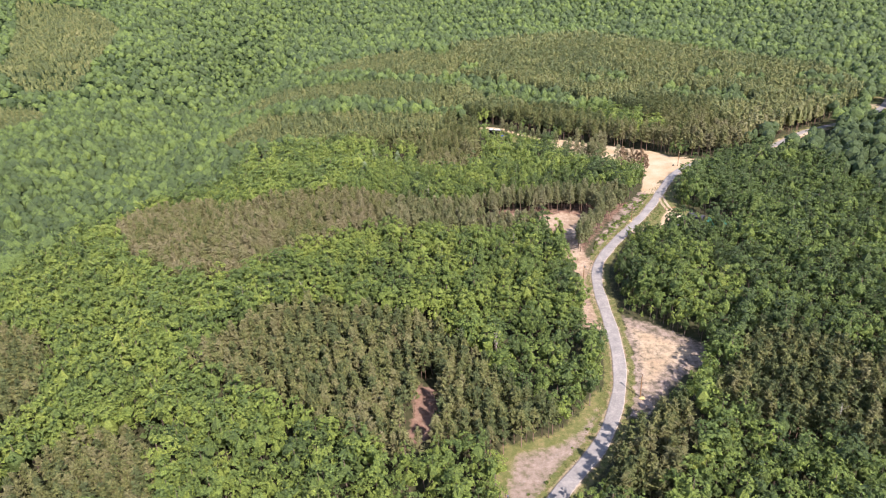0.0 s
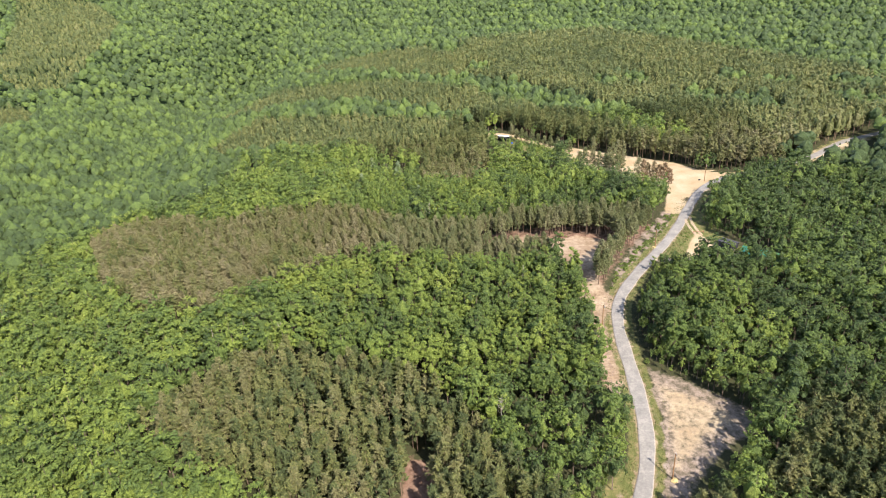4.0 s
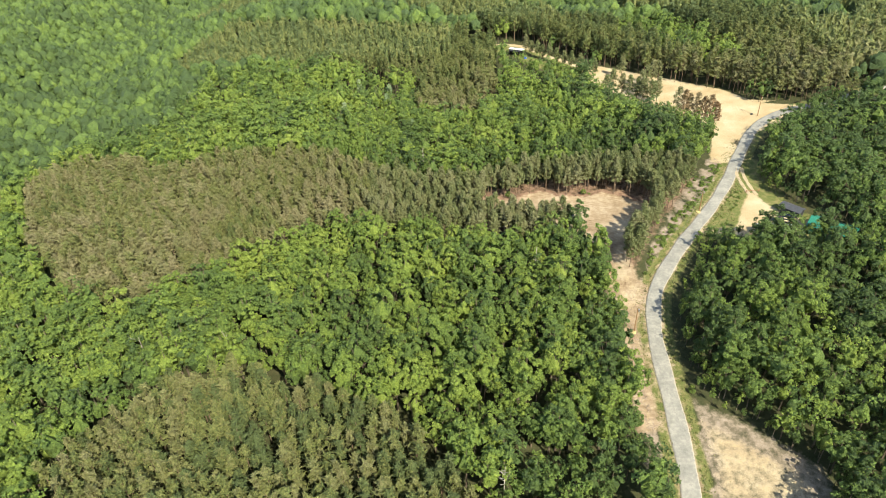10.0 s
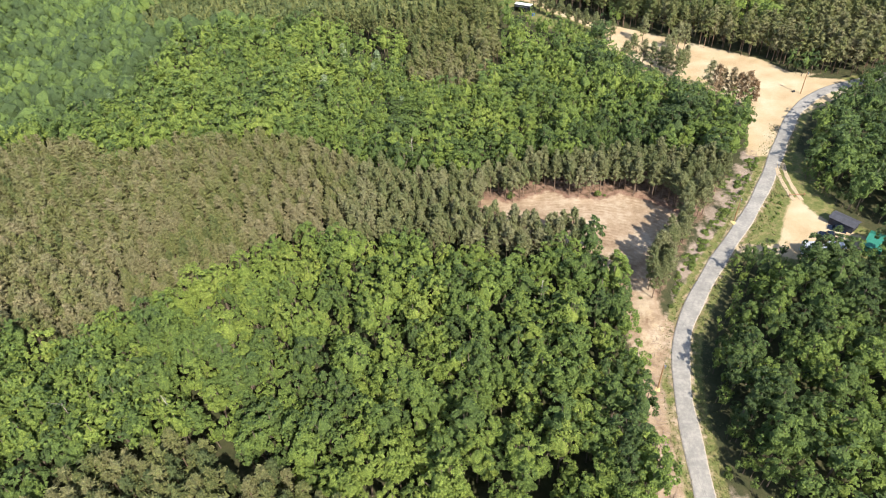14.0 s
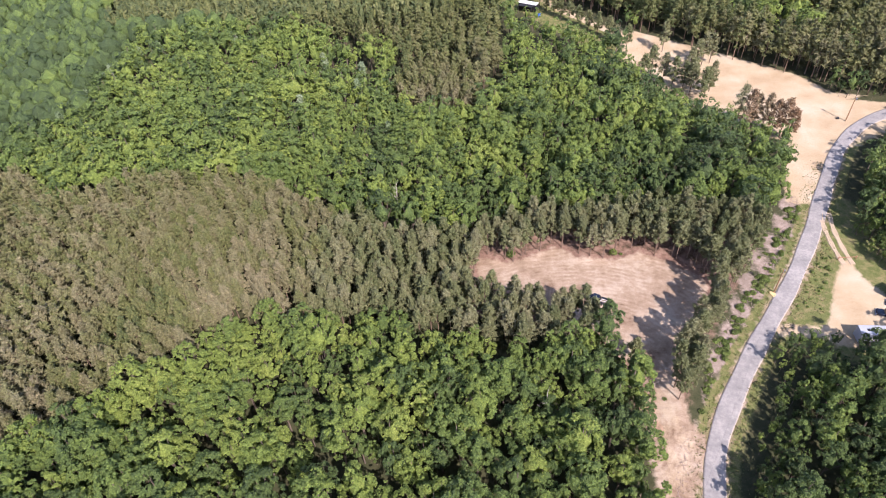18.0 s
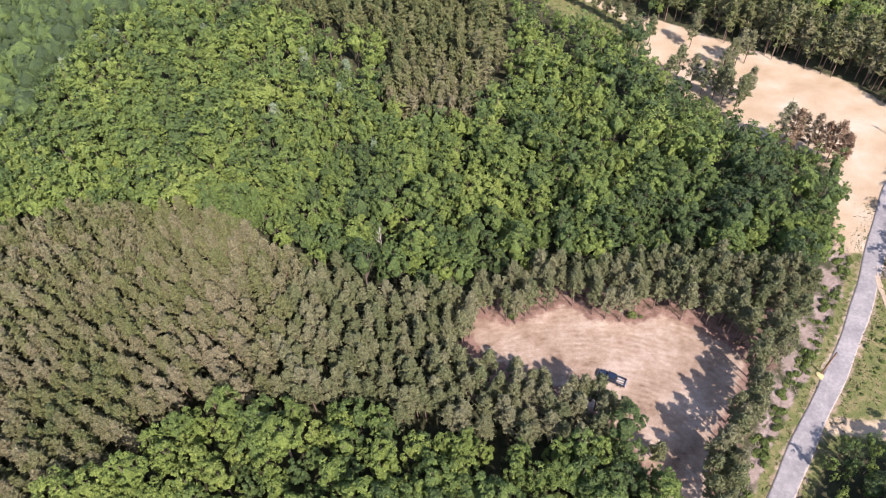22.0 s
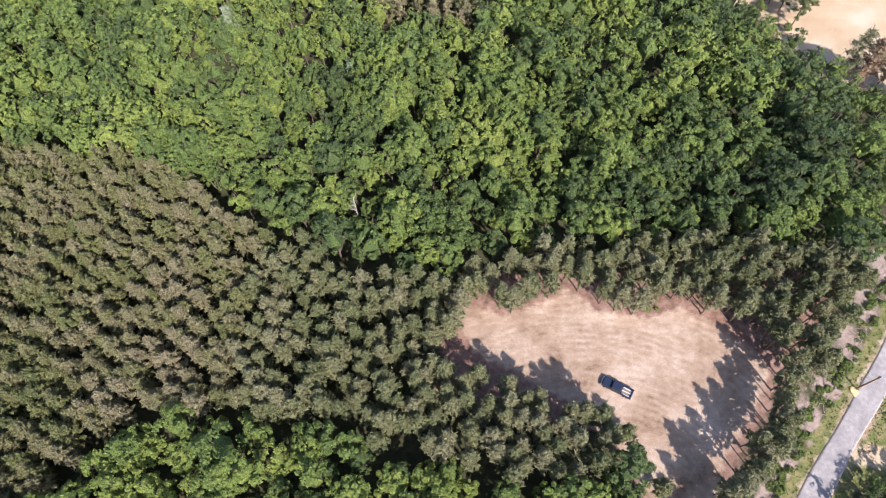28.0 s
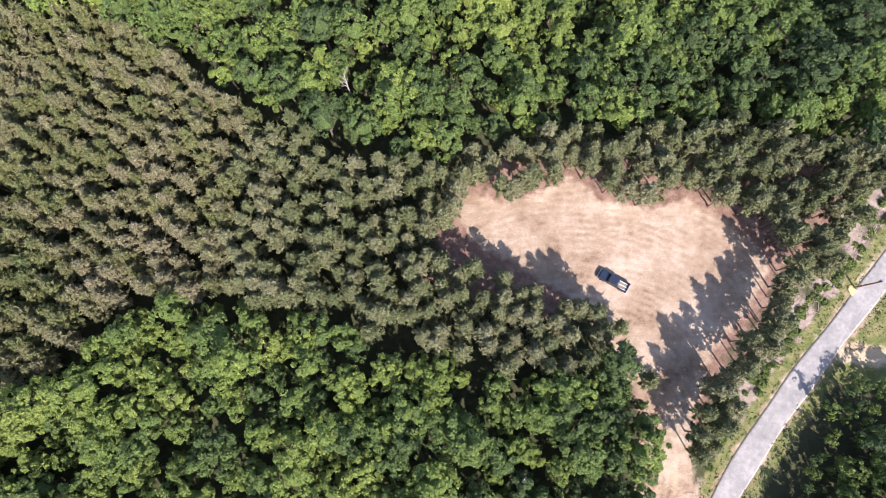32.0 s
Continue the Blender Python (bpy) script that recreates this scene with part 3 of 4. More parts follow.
    rim = np.exp(-((d + 1.2) / 0.9) ** 2) * np.clip(0.5 + 0.7 * np.sin(nx * 0.55 + ny * 0.35), 0, 1) * (ny > 240)
    z[near] += 0.8 * rim + 0.5 * np.exp(-((side + 8) / 3.0) ** 2) * (ny > 150) * (ny < 265)
    me = bpy.data.meshes.new("ground")
    h, w = gx.shape
    i = np.arange((h - 1) * (w - 1))
    a = (i // (w - 1)) * w + i % (w - 1)
    faces = np.stack([a, a + 1, a + w + 1, a + w], 1)
    me.vertices.add(h * w)
    me.vertices.foreach_set("co", np.stack([x, y, z], 1).astype(np.float32).ravel())
    me.loops.add(len(faces) * 4)
    me.loops.foreach_set("vertex_index", faces.astype(np.int32).ravel())
    me.polygons.add(len(faces))
    me.polygons.foreach_set("loop_start", np.arange(0, len(faces) * 4, 4, dtype=np.int32))
    me.polygons.foreach_set("use_smooth", np.ones(len(faces), bool))
    for k, v in cover.items():
        me.attributes.new(k, "FLOAT", "POINT").data.foreach_set("value", v.astype(np.float32))
    me.materials.append(ground_material())
    me.update(calc_edges=True)
    return tagged(new("ground", me), "leaf-littered forest floor with bare soil, sand and grassy verges", "ground", kind="structure")


build_ground()


def build_road():
    line = spline([tuple(p) for p in ROAD[::3]], 0.8)
    t = unit(np.gradient(line, axis=0))
    n = np.stack([t[:, 1], -t[:, 0]], 1)
    across = [(-1.0, -0.12, 1.0), (-0.985, 0.05, 1.0), (-0.8, 0.07, 0.45), (-0.3, 0.10, 0.05), (0.3, 0.10, 0.05), (0.8, 0.07, 0.45), (0.985, 0.05, 1.0), (1.0, -0.12, 1.0)]
    verts, edge = [], []
    for k, (p, q) in enumerate(zip(line, n)):
        wob = ROAD_HALF + 0.10 * math.sin(k * 0.37) + 0.08 * math.sin(k * 0.11 + 1)
        for u, h, e in across:
            v = p + q * u * wob
            verts.append((v[0], v[1], float(height(p[0], p[1])) + h + 0.02))
            edge.append(e)
    m = len(across)
    faces = [(i * m + j, i * m + j + 1, (i + 1) * m + j + 1, (i + 1) * m + j) for i in range(len(line) - 1) for j in range(m - 1)]
    me = bpy.data.meshes.new("road")
    me.from_pydata(verts, [], faces)
    me.attributes.new("edge", "FLOAT", "POINT").data.foreach_set("value", np.array(edge, np.float32))
    me.polygons.foreach_set("use_smooth", np.ones(len(me.polygons), bool))
    me.materials.append(road_material())
    return tagged(new("road", me), "narrow worn grey asphalt road winding through the wood", "road", kind="structure")


build_road()


# ---------- trees ----------
KINDS = {
    ("oak", 0): [broadleaf(rng.uniform(8.8, 13.0), rng.uniform(1.75, 2.6), 34, 32, 0.200, body=(6, 2)) for _ in range(10)],
    ("oak", 1): [broadleaf(rng.uniform(8.8, 13.0), rng.uniform(1.75, 2.6), 15, 15, 0.305, 0, (5, 2)) for _ in range(9)],
    ("oak", 2): [broadleaf(rng.uniform(8.8, 12.0), rng.uniform(2.1, 2.9), 8, 2, 0.55, 0, (8, 3)) for _ in range(8)],
    ("oak", 3): [broadleaf(rng.uniform(9, 12), rng.uniform(3.2, 4.1), 4, 1, 1.0, 0, (6, 2)) for _ in range(7)],
    ("pine", 0): [pine(rng.uniform(9.5, 11.5), rng.uniform(1.45, 1.85), 36, 27, 0.170, 0.38, loose=0.20) for _ in range(7)],
    ("pine", 1): [pine(rng.uniform(9.5, 11.5), rng.uniform(1.4, 1.8), 20, 11, 0.305, 0.34, False, loose=0.22) for _ in range(6)],
    ("pine", 2): [pine(rng.uniform(9.5, 11.5), rng.uniform(1.75, 2.15), 13, 2, 0.50, 0.32, False, (5, 2)) for _ in range(6)],
    ("pine", 3): [pine(rng.uniform(10, 12), rng.uniform(2.2, 2.8), 8, 1, 0.9, 0.4, False, (5, 2)) for _ in range(5)],
}


def seen_ground(x, y):
    """The wood reaches as far as the walk looks."""
    d = np.hypot(x, y + 30)
    ahead = (y > 40) & (np.abs(np.degrees(np.arctan2(x, y + 40))) < 39) & (d < 1330)
    return ahead | (np.hypot(x, y - 150) < 330)


def scatter(step, lo, hi, turn=0.0, jitter=0.42):
    """Jittered rows of places at distances lo to hi from the walk's first foot."""
    r = int(hi / step) + 2
    i, j = np.meshgrid(np.arange(-r, r), np.arange(-r, r))
    i, j = i.ravel() * step, j.ravel() * step
    i = i + rng.uniform(-jitter, jitter, len(i)) * step
    j = j + rng.uniform(-jitter, jitter, len(j)) * step
    x, y = i * math.cos(turn) - j * math.sin(turn), i * math.sin(turn) + j * math.cos(turn)
    d = np.hypot(x, y)
    keep = (d >= lo) & (d < hi) & seen_ground(x, y)
    return x[keep], y[keep]


def stand_depth(x, y):
    best = np.full(np.shape(x), -1e9)
    for s in PINE_STANDS:
        best = np.maximum(best, inside(x, y, s))
    return best


def open_ground(x, y, margin):
    """True where no tree stands."""
    side = side_of_road(x, y)
    out = (side > -ROAD_HALF - np.where(x > 132, 0.5, 3.2)) & (side < ROAD_HALF + np.where(x > 132, 0.5, np.where((y > 196) & (y < 234), 8.2, 5.6)))
    for poly, m in ((CLEARING, 0.2), (DIRT_NECK, 0.6), (SAND_NORTH, 0.8), (DRIVE, 1.6), (SAND_EAST, 1.2), (DIRT_WEST, 1.0), (BANK, 0.0), (PINE_GAP, 0.3), (LEAF_GAP, 0.2)):
        out |= inside(x, y, poly) > -m * margin
    # low regrowth alone on the sunny side of the sand and of the drive
    for dx, dy in ((-2, -5), (-3.5, -9)):
        out |= inside(x - dx, y - dy, [(65, 358), (90, 338), (110, 320), (110, 300), (99, 296), (86, 303), (79, 316), (70, 328), (65, 344)]) > 0
    out |= inside(x + 1, y + np.where(x > 82, 2.6, 2.0), DRIVE) > 0
    for k in (0, 6, 11):
        out |= inside(x + k * 0.5, y + k, FAR_PAD) > 0
        out |= (inside(x + k * 0.5, y + k, FAR_BEND) > 0)
    for dy in (4, 8):
        out |= (inside(x + 1.5, y + dy, SAND_EAST) > 0) | (inside(x, y + dy * 0.7, DIRT_WEST) > 0) | (inside(x, y + dy * 0.8, PINE_GAP) > 0)
    out |= from_line(x, y, TRACK) < 2.6
    for dy in (4, 8, 12):
        out |= from_line(x + dy * 0.3, y + dy, TRACK[:-8]) < 2.4
    out |= (np.abs(x - 35) < 6) & (np.abs(y - 377) < 8)
    out |= inside(x, y, [(97, 238), (101, 240), (112, 228), (108, 214), (100, 216), (97, 226)]) > 0
    out |= inside(x, y, [(80, 230), (90, 246), (93, 260), (96.8, 261), (97, 250), (99.5, 242), (104, 237), (105, 229), (100, 226)]) > 0
    out |= inside(x, y, DRIVE_MOUTH) > 0
    strip = inside(x, y, PINE_STANDS[2]) > -0.2
    return np.where(strip, np.abs(side) < 6, out)


def plant():
    places = {"oak": [], "pine": []}
    for kind, lo, hi, step in (("oak", 0, 330, 3.6), ("oak", 330, 620, 4.3), ("oak", 620, 1330, 7.8), ("beside", 0, 480, 7.2),
                               ("pine", 0, 330, 2.6), ("thicket", 0, 300, 2.2), ("pine", 330, 640, 3.15), ("pine", 640, 1330, 5.6)):
        x, y = scatter(step, lo, hi, 0.35 if kind in ("pine", "thicket") else 0.9, 0.46 if kind in ("pine", "thicket") else 0.40)
        wide = (y < 55) | (np.abs(np.degrees(np.arctan2(x, y + 40))) > 38)
        x, y = (x[wide], y[wide]) if kind == "beside" else (x[~wide], y[~wide])
        thick, kind = kind == "thicket", {"beside": "oak", "thicket": "pine"}.get(kind, kind)
        if kind == "pine":
            strip = inside(x, y, STAND_EAST_STRIP)
            mine = strip > 0.2 if thick else strip < 0
            x, y = x[mine], y[mine]
        wob = np.array([noise.noise((a * 0.11, b * 0.11, 3.0)) for a, b in zip(x, y)])
        depth = stand_depth(x, y) + wob * 2.2
        for ix, iy, ir in OAK_ISLANDS:
            depth = np.minimum(depth, np.hypot(x - ix, (y - iy) * 0.6) - ir + wob * 5)
        keep = depth > 0 if kind == "pine" else depth < -1.4
        if kind == "oak":
            keep &= (x > -50 + wob * 14) | (rng.uniform(size=len(x)) < np.where(np.hypot(x, y) < 620, 0.86, 1.0))
        x, y = x[keep], y[keep]
        keep = np.ones(len(x), bool)
        close = (np.abs(x) < 420) & (y < 520)
        keep[close] = ~open_ground(x[close], y[close], 1.0 if kind == "oak" else 0.6)
        places[kind].append(np.stack([x[keep], y[keep]], 1))
    return {k: np.concatenate(v) for k, v in places.items()}


def edge_growth():
    """Low leafy growth where the wood meets open ground."""
    x, y = scatter(2.1, 0, 360, 0.2, 0.45)
    near = (x > -20) & (x < 145) & (y > 85)
    x, y = x[near], y[near]
    free = ~open_ground(x, y, 1.0) & (inside(x, y, BANK) < -1.0)
    edge = np.zeros(len(x), bool)
    for dx, dy in ((-3.2, 0), (3.2, 0), (0, -3.2), (0, 3.2), (-2.3, 2.3), (2.3, -2.3)):
        edge |= open_ground(x + dx, y + dy, 1.0)
    keep = free & edge & (stand_depth(x, y) < -1.0) & ((y < 300) | (rng.uniform(size=len(x)) < 0.35))
    side = side_of_road(x, y)
    keep |= (inside(x, y, DRIVE_MOUTH) > 0.8) | ((side > 5.4) & (side < 10.5) & (y > 168) & (y < 216))
    return np.stack([x[keep], y[keep]], 1)


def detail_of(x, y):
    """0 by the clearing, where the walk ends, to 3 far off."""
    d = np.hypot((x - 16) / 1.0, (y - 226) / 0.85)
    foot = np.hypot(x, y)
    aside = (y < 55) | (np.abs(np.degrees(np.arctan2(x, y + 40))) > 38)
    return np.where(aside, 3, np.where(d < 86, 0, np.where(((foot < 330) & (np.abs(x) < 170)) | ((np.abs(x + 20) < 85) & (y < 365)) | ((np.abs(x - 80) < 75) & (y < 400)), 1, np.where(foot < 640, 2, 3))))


def build_woods():
    names = {"oak": ("broadleaf_tree", leaf_one, bark, "broadleaf_wood", leaf_many), "pine": ("pine_tree", needle_one, pine_bark, "pine_wood", needle_many)}
    labels = {"oak": ("green broadleaf tree with a lobed leafy crown", "dense broadleaf woodland with rounded green crowns"),
              "pine": ("slender plantation pine with grey-green needle tufts", "plantation pine stand with dull olive-brown crowns")}
    total = 0
    for kind, spots in plant().items():
        single, leaf1, wood_mat, many, leafn = names[kind]
        edge = edge_growth() if kind == "oak" else np.zeros((0, 2))
        spots = np.concatenate([spots, edge])
        low = np.arange(len(spots)) >= len(spots) - len(edge)
        x, y = spots[:, 0], spots[:, 1]
        level = detail_of(x, y)
        level = np.where(low, 1, level)
        if kind == "pine":
            rim = (y > 295) & (y < 410) & (x > 10) & (x < 160)
            rim[rim] = np.minimum(from_line(x[rim], y[rim], TRACK), -inside(x[rim], y[rim], SAND_NORTH)) < 13
            level = np.where(rim, 1, level)
        order = np.hypot(x - (38 if kind == "pine" else 22), y - (240 if kind == "pine" else 225))
        order[level > 0] = 1e9
        chosen = np.argsort(order)[:300]
        own = np.zeros(len(x), bool)
        own[chosen] = True
        own &= ~low
        turn, size = rng.uniform(0, 2 * math.pi, len(x)), rng.uniform(0.66, 1.18, len(x))
        big = rng.uniform(size=len(x)) < np.where(x < -35, 0.32, 0.15)
        size = np.where(big, rng.uniform(1.15, 1.5, len(x)), size)
        size = np.where((x < -46) & (np.hypot(x, y) < 620), rng.uniform(0.95, 1.5, len(x)), size)
        young = (y > 350) & (from_line(x + 5, y + 14, TRACK[:-8:3]) < 10)
        by_road = np.abs(side_of_road(x, y) - 10) < 4
        size = np.where(young, size * 0.5, np.where(by_road & (y > 190) & (y < 235), np.minimum(size, 0.95) * 0.8, size))
        by_sand = (y > 278) & (x > 60)
        by_sand[by_sand] = inside(x[by_sand], y[by_sand], SAND_NORTH) > -15
        size = np.where(by_sand, np.minimum(size, 1.0) * 0.78, size)
        veiled = np.zeros(len(x), bool)
        some = (x > 120) & (x < 290) & (y > 240) & (y < 420)
        for d in (4, 10, 16, 21):
            veiled[some] |= (inside(x[some] + 0.5 * d, y[some] + 0.86 * d, FAR_PAD) > 0) | (inside(x[some] + 0.57 * d, y[some] + 0.82 * d, FAR_BEND) > 0)
        size = np.where(veiled, rng.uniform(0.2, 0.4, len(x)), size)
        size = np.where(low, rng.uniform(0.22, 0.46, len(x)), size)
        if kind == "pine":
            size = rng.uniform(0.88, 1.10, len(x)) * np.where((y > 300) & (x > 15), 1.25, 1.0) * np.where(inside(x, y, STAND_EAST_STRIP) > 0, rng.uniform(0.8, 1.12, len(x)), 1.0)
        lump = np.array([noise.noise((a * 0.045, b * 0.045, 9.0)) for a, b in spots])
        east = np.clip((x - 40) / 60, 0, 1) * (y < 330)
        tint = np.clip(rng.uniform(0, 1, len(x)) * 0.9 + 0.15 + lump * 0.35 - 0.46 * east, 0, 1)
        if kind == "pine":
            away = np.clip((y - 310) / 60, 0, 1)
            tint = tint * (1 - 0.60 * away) - 0.18 * away - 0.32 * np.clip((195 - y) / 15, 0, 1) - 0.12 * np.clip((x + 25) / 30, 0, 1) * (y < 275) + 0.46 * east
        else:
            # coarse far crowns: darker tint stands in for the self-shade their smooth domes lack
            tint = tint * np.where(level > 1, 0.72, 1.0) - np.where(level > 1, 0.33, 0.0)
        z = height(x, y)
        # trees of their own by the clearing
        stock = []
        for leaves, wood in KINDS[kind, 0]:
            stock.append((loose_mesh("crown", leaves, [leaf1]), loose_mesh("trunk", wood, [wood_mat])))
        for i in np.nonzero(own)[0]:
            tree = tagged(new(single), labels[kind][0], "tree", "trees round the clearing")
            tree.matrix_world = Matrix.LocRotScale((x[i], y[i], z[i]), Euler((0, 0, turn[i])), (size[i], size[i], size[i] ** 0.75))
            crown, trunk = stock[i % len(stock)]
            for part_name, me in (("crown", crown), ("trunk", trunk)):
                new(part_name, me).parent = tree
        # the rest of the wood
        for lv in range(4):
            faces3, index, hue = [], [], []
            for k, (leaves, wood) in enumerate(KINDS[kind, lv]):
                sel = np.nonzero((level == lv) & ~own & (np.arange(len(x)) % len(KINDS[kind, lv]) == k))[0]
                if not len(sel):
                    continue
                a = np.concatenate([leaves, wood]) if lv < 2 or (kind == "pine" and lv == 2) else leaves
                c, s = np.cos(turn[sel])[:, None, None], np.sin(turn[sel])[:, None, None]
                sc = size[sel][:, None, None]
                q = np.stack([(a[None, :, :, 0] * c - a[None, :, :, 1] * s) * sc + x[sel][:, None, None],
                              (a[None, :, :, 0] * s + a[None, :, :, 1] * c) * sc + y[sel][:, None, None],
                              a[None, :, :, 2] * sc ** 0.75 + z[sel][:, None, None]], -1)
                faces3.append(q.reshape(-1, 3, 3))
                ix = np.zeros(len(a), np.int32)
                ix[len(leaves):] = 1
                index.append(np.tile(ix, len(sel)))
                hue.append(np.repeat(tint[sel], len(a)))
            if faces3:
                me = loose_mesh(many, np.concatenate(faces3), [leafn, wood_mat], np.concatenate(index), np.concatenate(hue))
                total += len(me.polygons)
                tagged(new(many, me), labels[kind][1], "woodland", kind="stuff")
        print(kind, len(x), np.bincount(level), total)


build_woods()


# ---------- things ----------
def part(name, bm, mat, parent, label=""):
    """One mesh object under a thing or a part."""
    me = bpy.data.meshes.new(name)
    bm.to_mesh(me)
    bm.free()
    me.materials.append(mat)
    ob = new(name, me)
    ob.parent = parent
    return tagged(ob, label)


def thing(name, m, label, category, group=""):
    ob = tagged(new(name), label, category, group)
    ob.matrix_world = m
    return ob


def box(x0, x1, y0, y1, z0, z1, bevel=0.0, taper=None, bm=None):
    """A box; taper pulls in its top by (x, y)."""
    bm = bm or bmesh.new()
    made = bmesh.ops.create_cube(bm, size=1.0)["verts"]
    for v in made:
        top = v.co.z > 0
        fx, fy = (taper if taper and top else (0, 0))
        v.co = Vector((x0 + fx if v.co.x < 0 else x1 - fx, y0 + fy if v.co.y < 0 else y1 - fy, z1 if top else z0))
    if bevel:
        edges = {e for v in made for e in v.link_edges}
        bmesh.ops.bevel(bm, geom=list(edges), offset=bevel, segments=2, affect="EDGES", profile=0.6)
    return bm


def cylinder(radius, length, m, sides=16, top=None, bm=None):
    bm = bm or bmesh.new()
    bmesh.ops.create_cone(bm, cap_ends=True, segments=sides, radius1=radius, radius2=radius if top is None else top, depth=length, matrix=m)
    return bm


def pickup_truck(m, label="dark navy pickup truck carrying boards, parked on bare soil"):
    """Nose along +x."""
    car = thing("pickup_truck", m, label, "pickup")
    body = bmesh.new()
    box(0.95, 2.75, -0.93, 0.93, 0.52, 1.08, 0.09, (0.05, 0.06), body)
    box(-0.95, 0.97, -0.95, 0.95, 0.50, 1.12, 0.07, (0.0, 0.04), body)
    body = part("body", body, dark_paint, car)
    part("hood", box(1.02, 2.62, -0.82, 0.82, 1.06, 1.17, 0.05, (0.08, 0.06)), dark_paint, car)
    part("cab", box(-0.95, 1.25, -0.84, 0.84, 1.10, 1.78, 0.10, (0.36, 0.12)), dark_paint, car)
    shield = box(0, 0.03, -0.70, 0.70, 0.0, 0.62, 0.01)
    shield.transform(pose(1.235, 0, 1.14, 0, -29.5, 0))
    part("windshield", shield, glass_dark, car)
    rear = box(-0.03, 0, -0.66, 0.66, 0.0, 0.55, 0.01)
    rear.transform(pose(-0.93, 0, 1.16, 0, 29.5, 0))
    part("rear_window", rear, glass_dark, car)
    for s in (-1, 1):
        for a, b in ((-0.62, 0.10), (0.16, 0.86)):
            w = box(a, b, -0.012, 0.012, 0, 0.46, 0.01, (0.07, 0))
            w.transform(pose(0, s * 0.845, 1.2, s * 9, 0, 0))
            part("side_window", w, glass_dark, car)
        part("side_mirror", box(0.88, 1.02, s * 1.02 - 0.11, s * 1.02 + 0.11, 1.14, 1.34, 0.04), black_plastic, car)
        part("bed_wall", box(-2.78, -0.98, s * 0.86 - 0.09, s * 0.86 + 0.09, 0.60, 1.14, 0.04), dark_paint, car)
        part("headlight", box(2.66, 2.78, s * 0.70 - 0.16, s * 0.70 + 0.16, 0.78, 0.96, 0.03), headlamp, car)
        part("tail_light", box(-2.86, -2.76, s * 0.86 - 0.07, s * 0.86 + 0.07, 0.76, 1.04, 0.02), lamp_red, car)
        for x in (-1.85, 1.82):
            wheel = part("wheel", cylinder(0.39, 0.26, pose(x, s * 0.83, 0.39, 90, 0, 0), 20), rubber, car)
            part("rim", cylinder(0.24, 0.28, pose(x, s * 0.83, 0.39, 90, 0, 0), 14), chrome, wheel)
    part("bed_floor", box(-2.76, -0.96, -0.78, 0.78, 0.58, 0.66, 0.02), black_plastic, car)
    part("tailgate", box(-2.84, -2.74, -0.78, 0.78, 0.62, 1.12, 0.03), chrome, car)
    part("front_bumper", box(2.70, 2.90, -0.88, 0.88, 0.46, 0.66, 0.06), chrome, car)
    part("rear_bumper", box(-2.98, -2.80, -0.86, 0.86, 0.46, 0.62, 0.05), chrome, car)
    part("grille", box(2.72, 2.80, -0.52, 0.52, 0.72, 1.0, 0.02), black_plastic, car)
    return car


TRUCK = pose(38.3, 234.5, 0.02, 0, 0, 153) @ Matrix.Scale(0.88, 4)
pickup_truck(TRUCK)
for k in range(9):
    b = box(-0.95, 0.95, -0.075, 0.075, -0.02, 0.02, 0.006)
    ob = part("board", b, board if k % 4 else white_paint, None)
    ob.matrix_world = TRUCK @ pose(-1.95 + 0.05 * math.sin(k * 2), -0.6 + 0.15 * k, 0.685 + 0.045 * (k % 3), 0, 0, 5 * math.sin(k * 1.7))
    tagged(ob, "sawn board lying in the truck's bed" if k % 4 else "pale board lying in the truck's bed", "board", "boards in the truck bed")


def utility_pole(x, y, tall, turn=0.0):
    z = float(height(x, y))
    p = thing("utility_pole", pose(x, y, z, 0, 0, turn), "brown wooden utility pole with a small grey transformer", "utility pole", "poles along the road")
    part("post", cylinder(0.15, tall + 0.5, pose(0, 0, tall / 2 - 0.25), 12, 0.10), pole_wood, p)
    part("transformer", cylinder(0.20, 0.6, pose(0.30, 0, tall - 0.75), 14), chrome, p, "grey transformer drum")
    part("bracket", box(0.08, 0.16, -0.06, 0.06, tall - 1.0, tall - 0.5, 0.01), chrome, p)
    part("insulator", cylinder(0.05, 0.22, pose(0, 0, tall + 0.10), 8, 0.03), white_paint, p)
    return Vector((x, y, z + tall + 0.15))


tops = [utility_pole(*a) for a in ((9.5, 93.5, 7.2, 20), (47.0, 130.0, 7.0, 60), (45.2, 186.6, 7.0, 10), (75.0, 235.6, 7.0, 35), (115.0, 297.2, 7.5, 0))]


def heap(name, x, y, rx, ry, tall, mat, label, category, seed):
    """A loose heap with an uneven outline."""
    bm = bmesh.new()
    bmesh.ops.create_icosphere(bm, subdivisions=3, radius=1.0)
    for v in bm.verts:
        n = noise.noise(v.co * 1.6 + Vector((seed, 0, 0))) * 0.35 + noise.noise(v.co * 5 + Vector((0, seed, 0))) * 0.12
        v.co = Vector((v.co.x * rx * (1 + n), v.co.y * ry * (1 + n), max(-0.05, v.co.z * tall * (1 + n))))
    ob = part(name, bm, mat, None, label)
    ob.matrix_world = pose(x, y, float(height(x, y)), 0, 0, seed * 40)
    return tagged(ob, category=category)


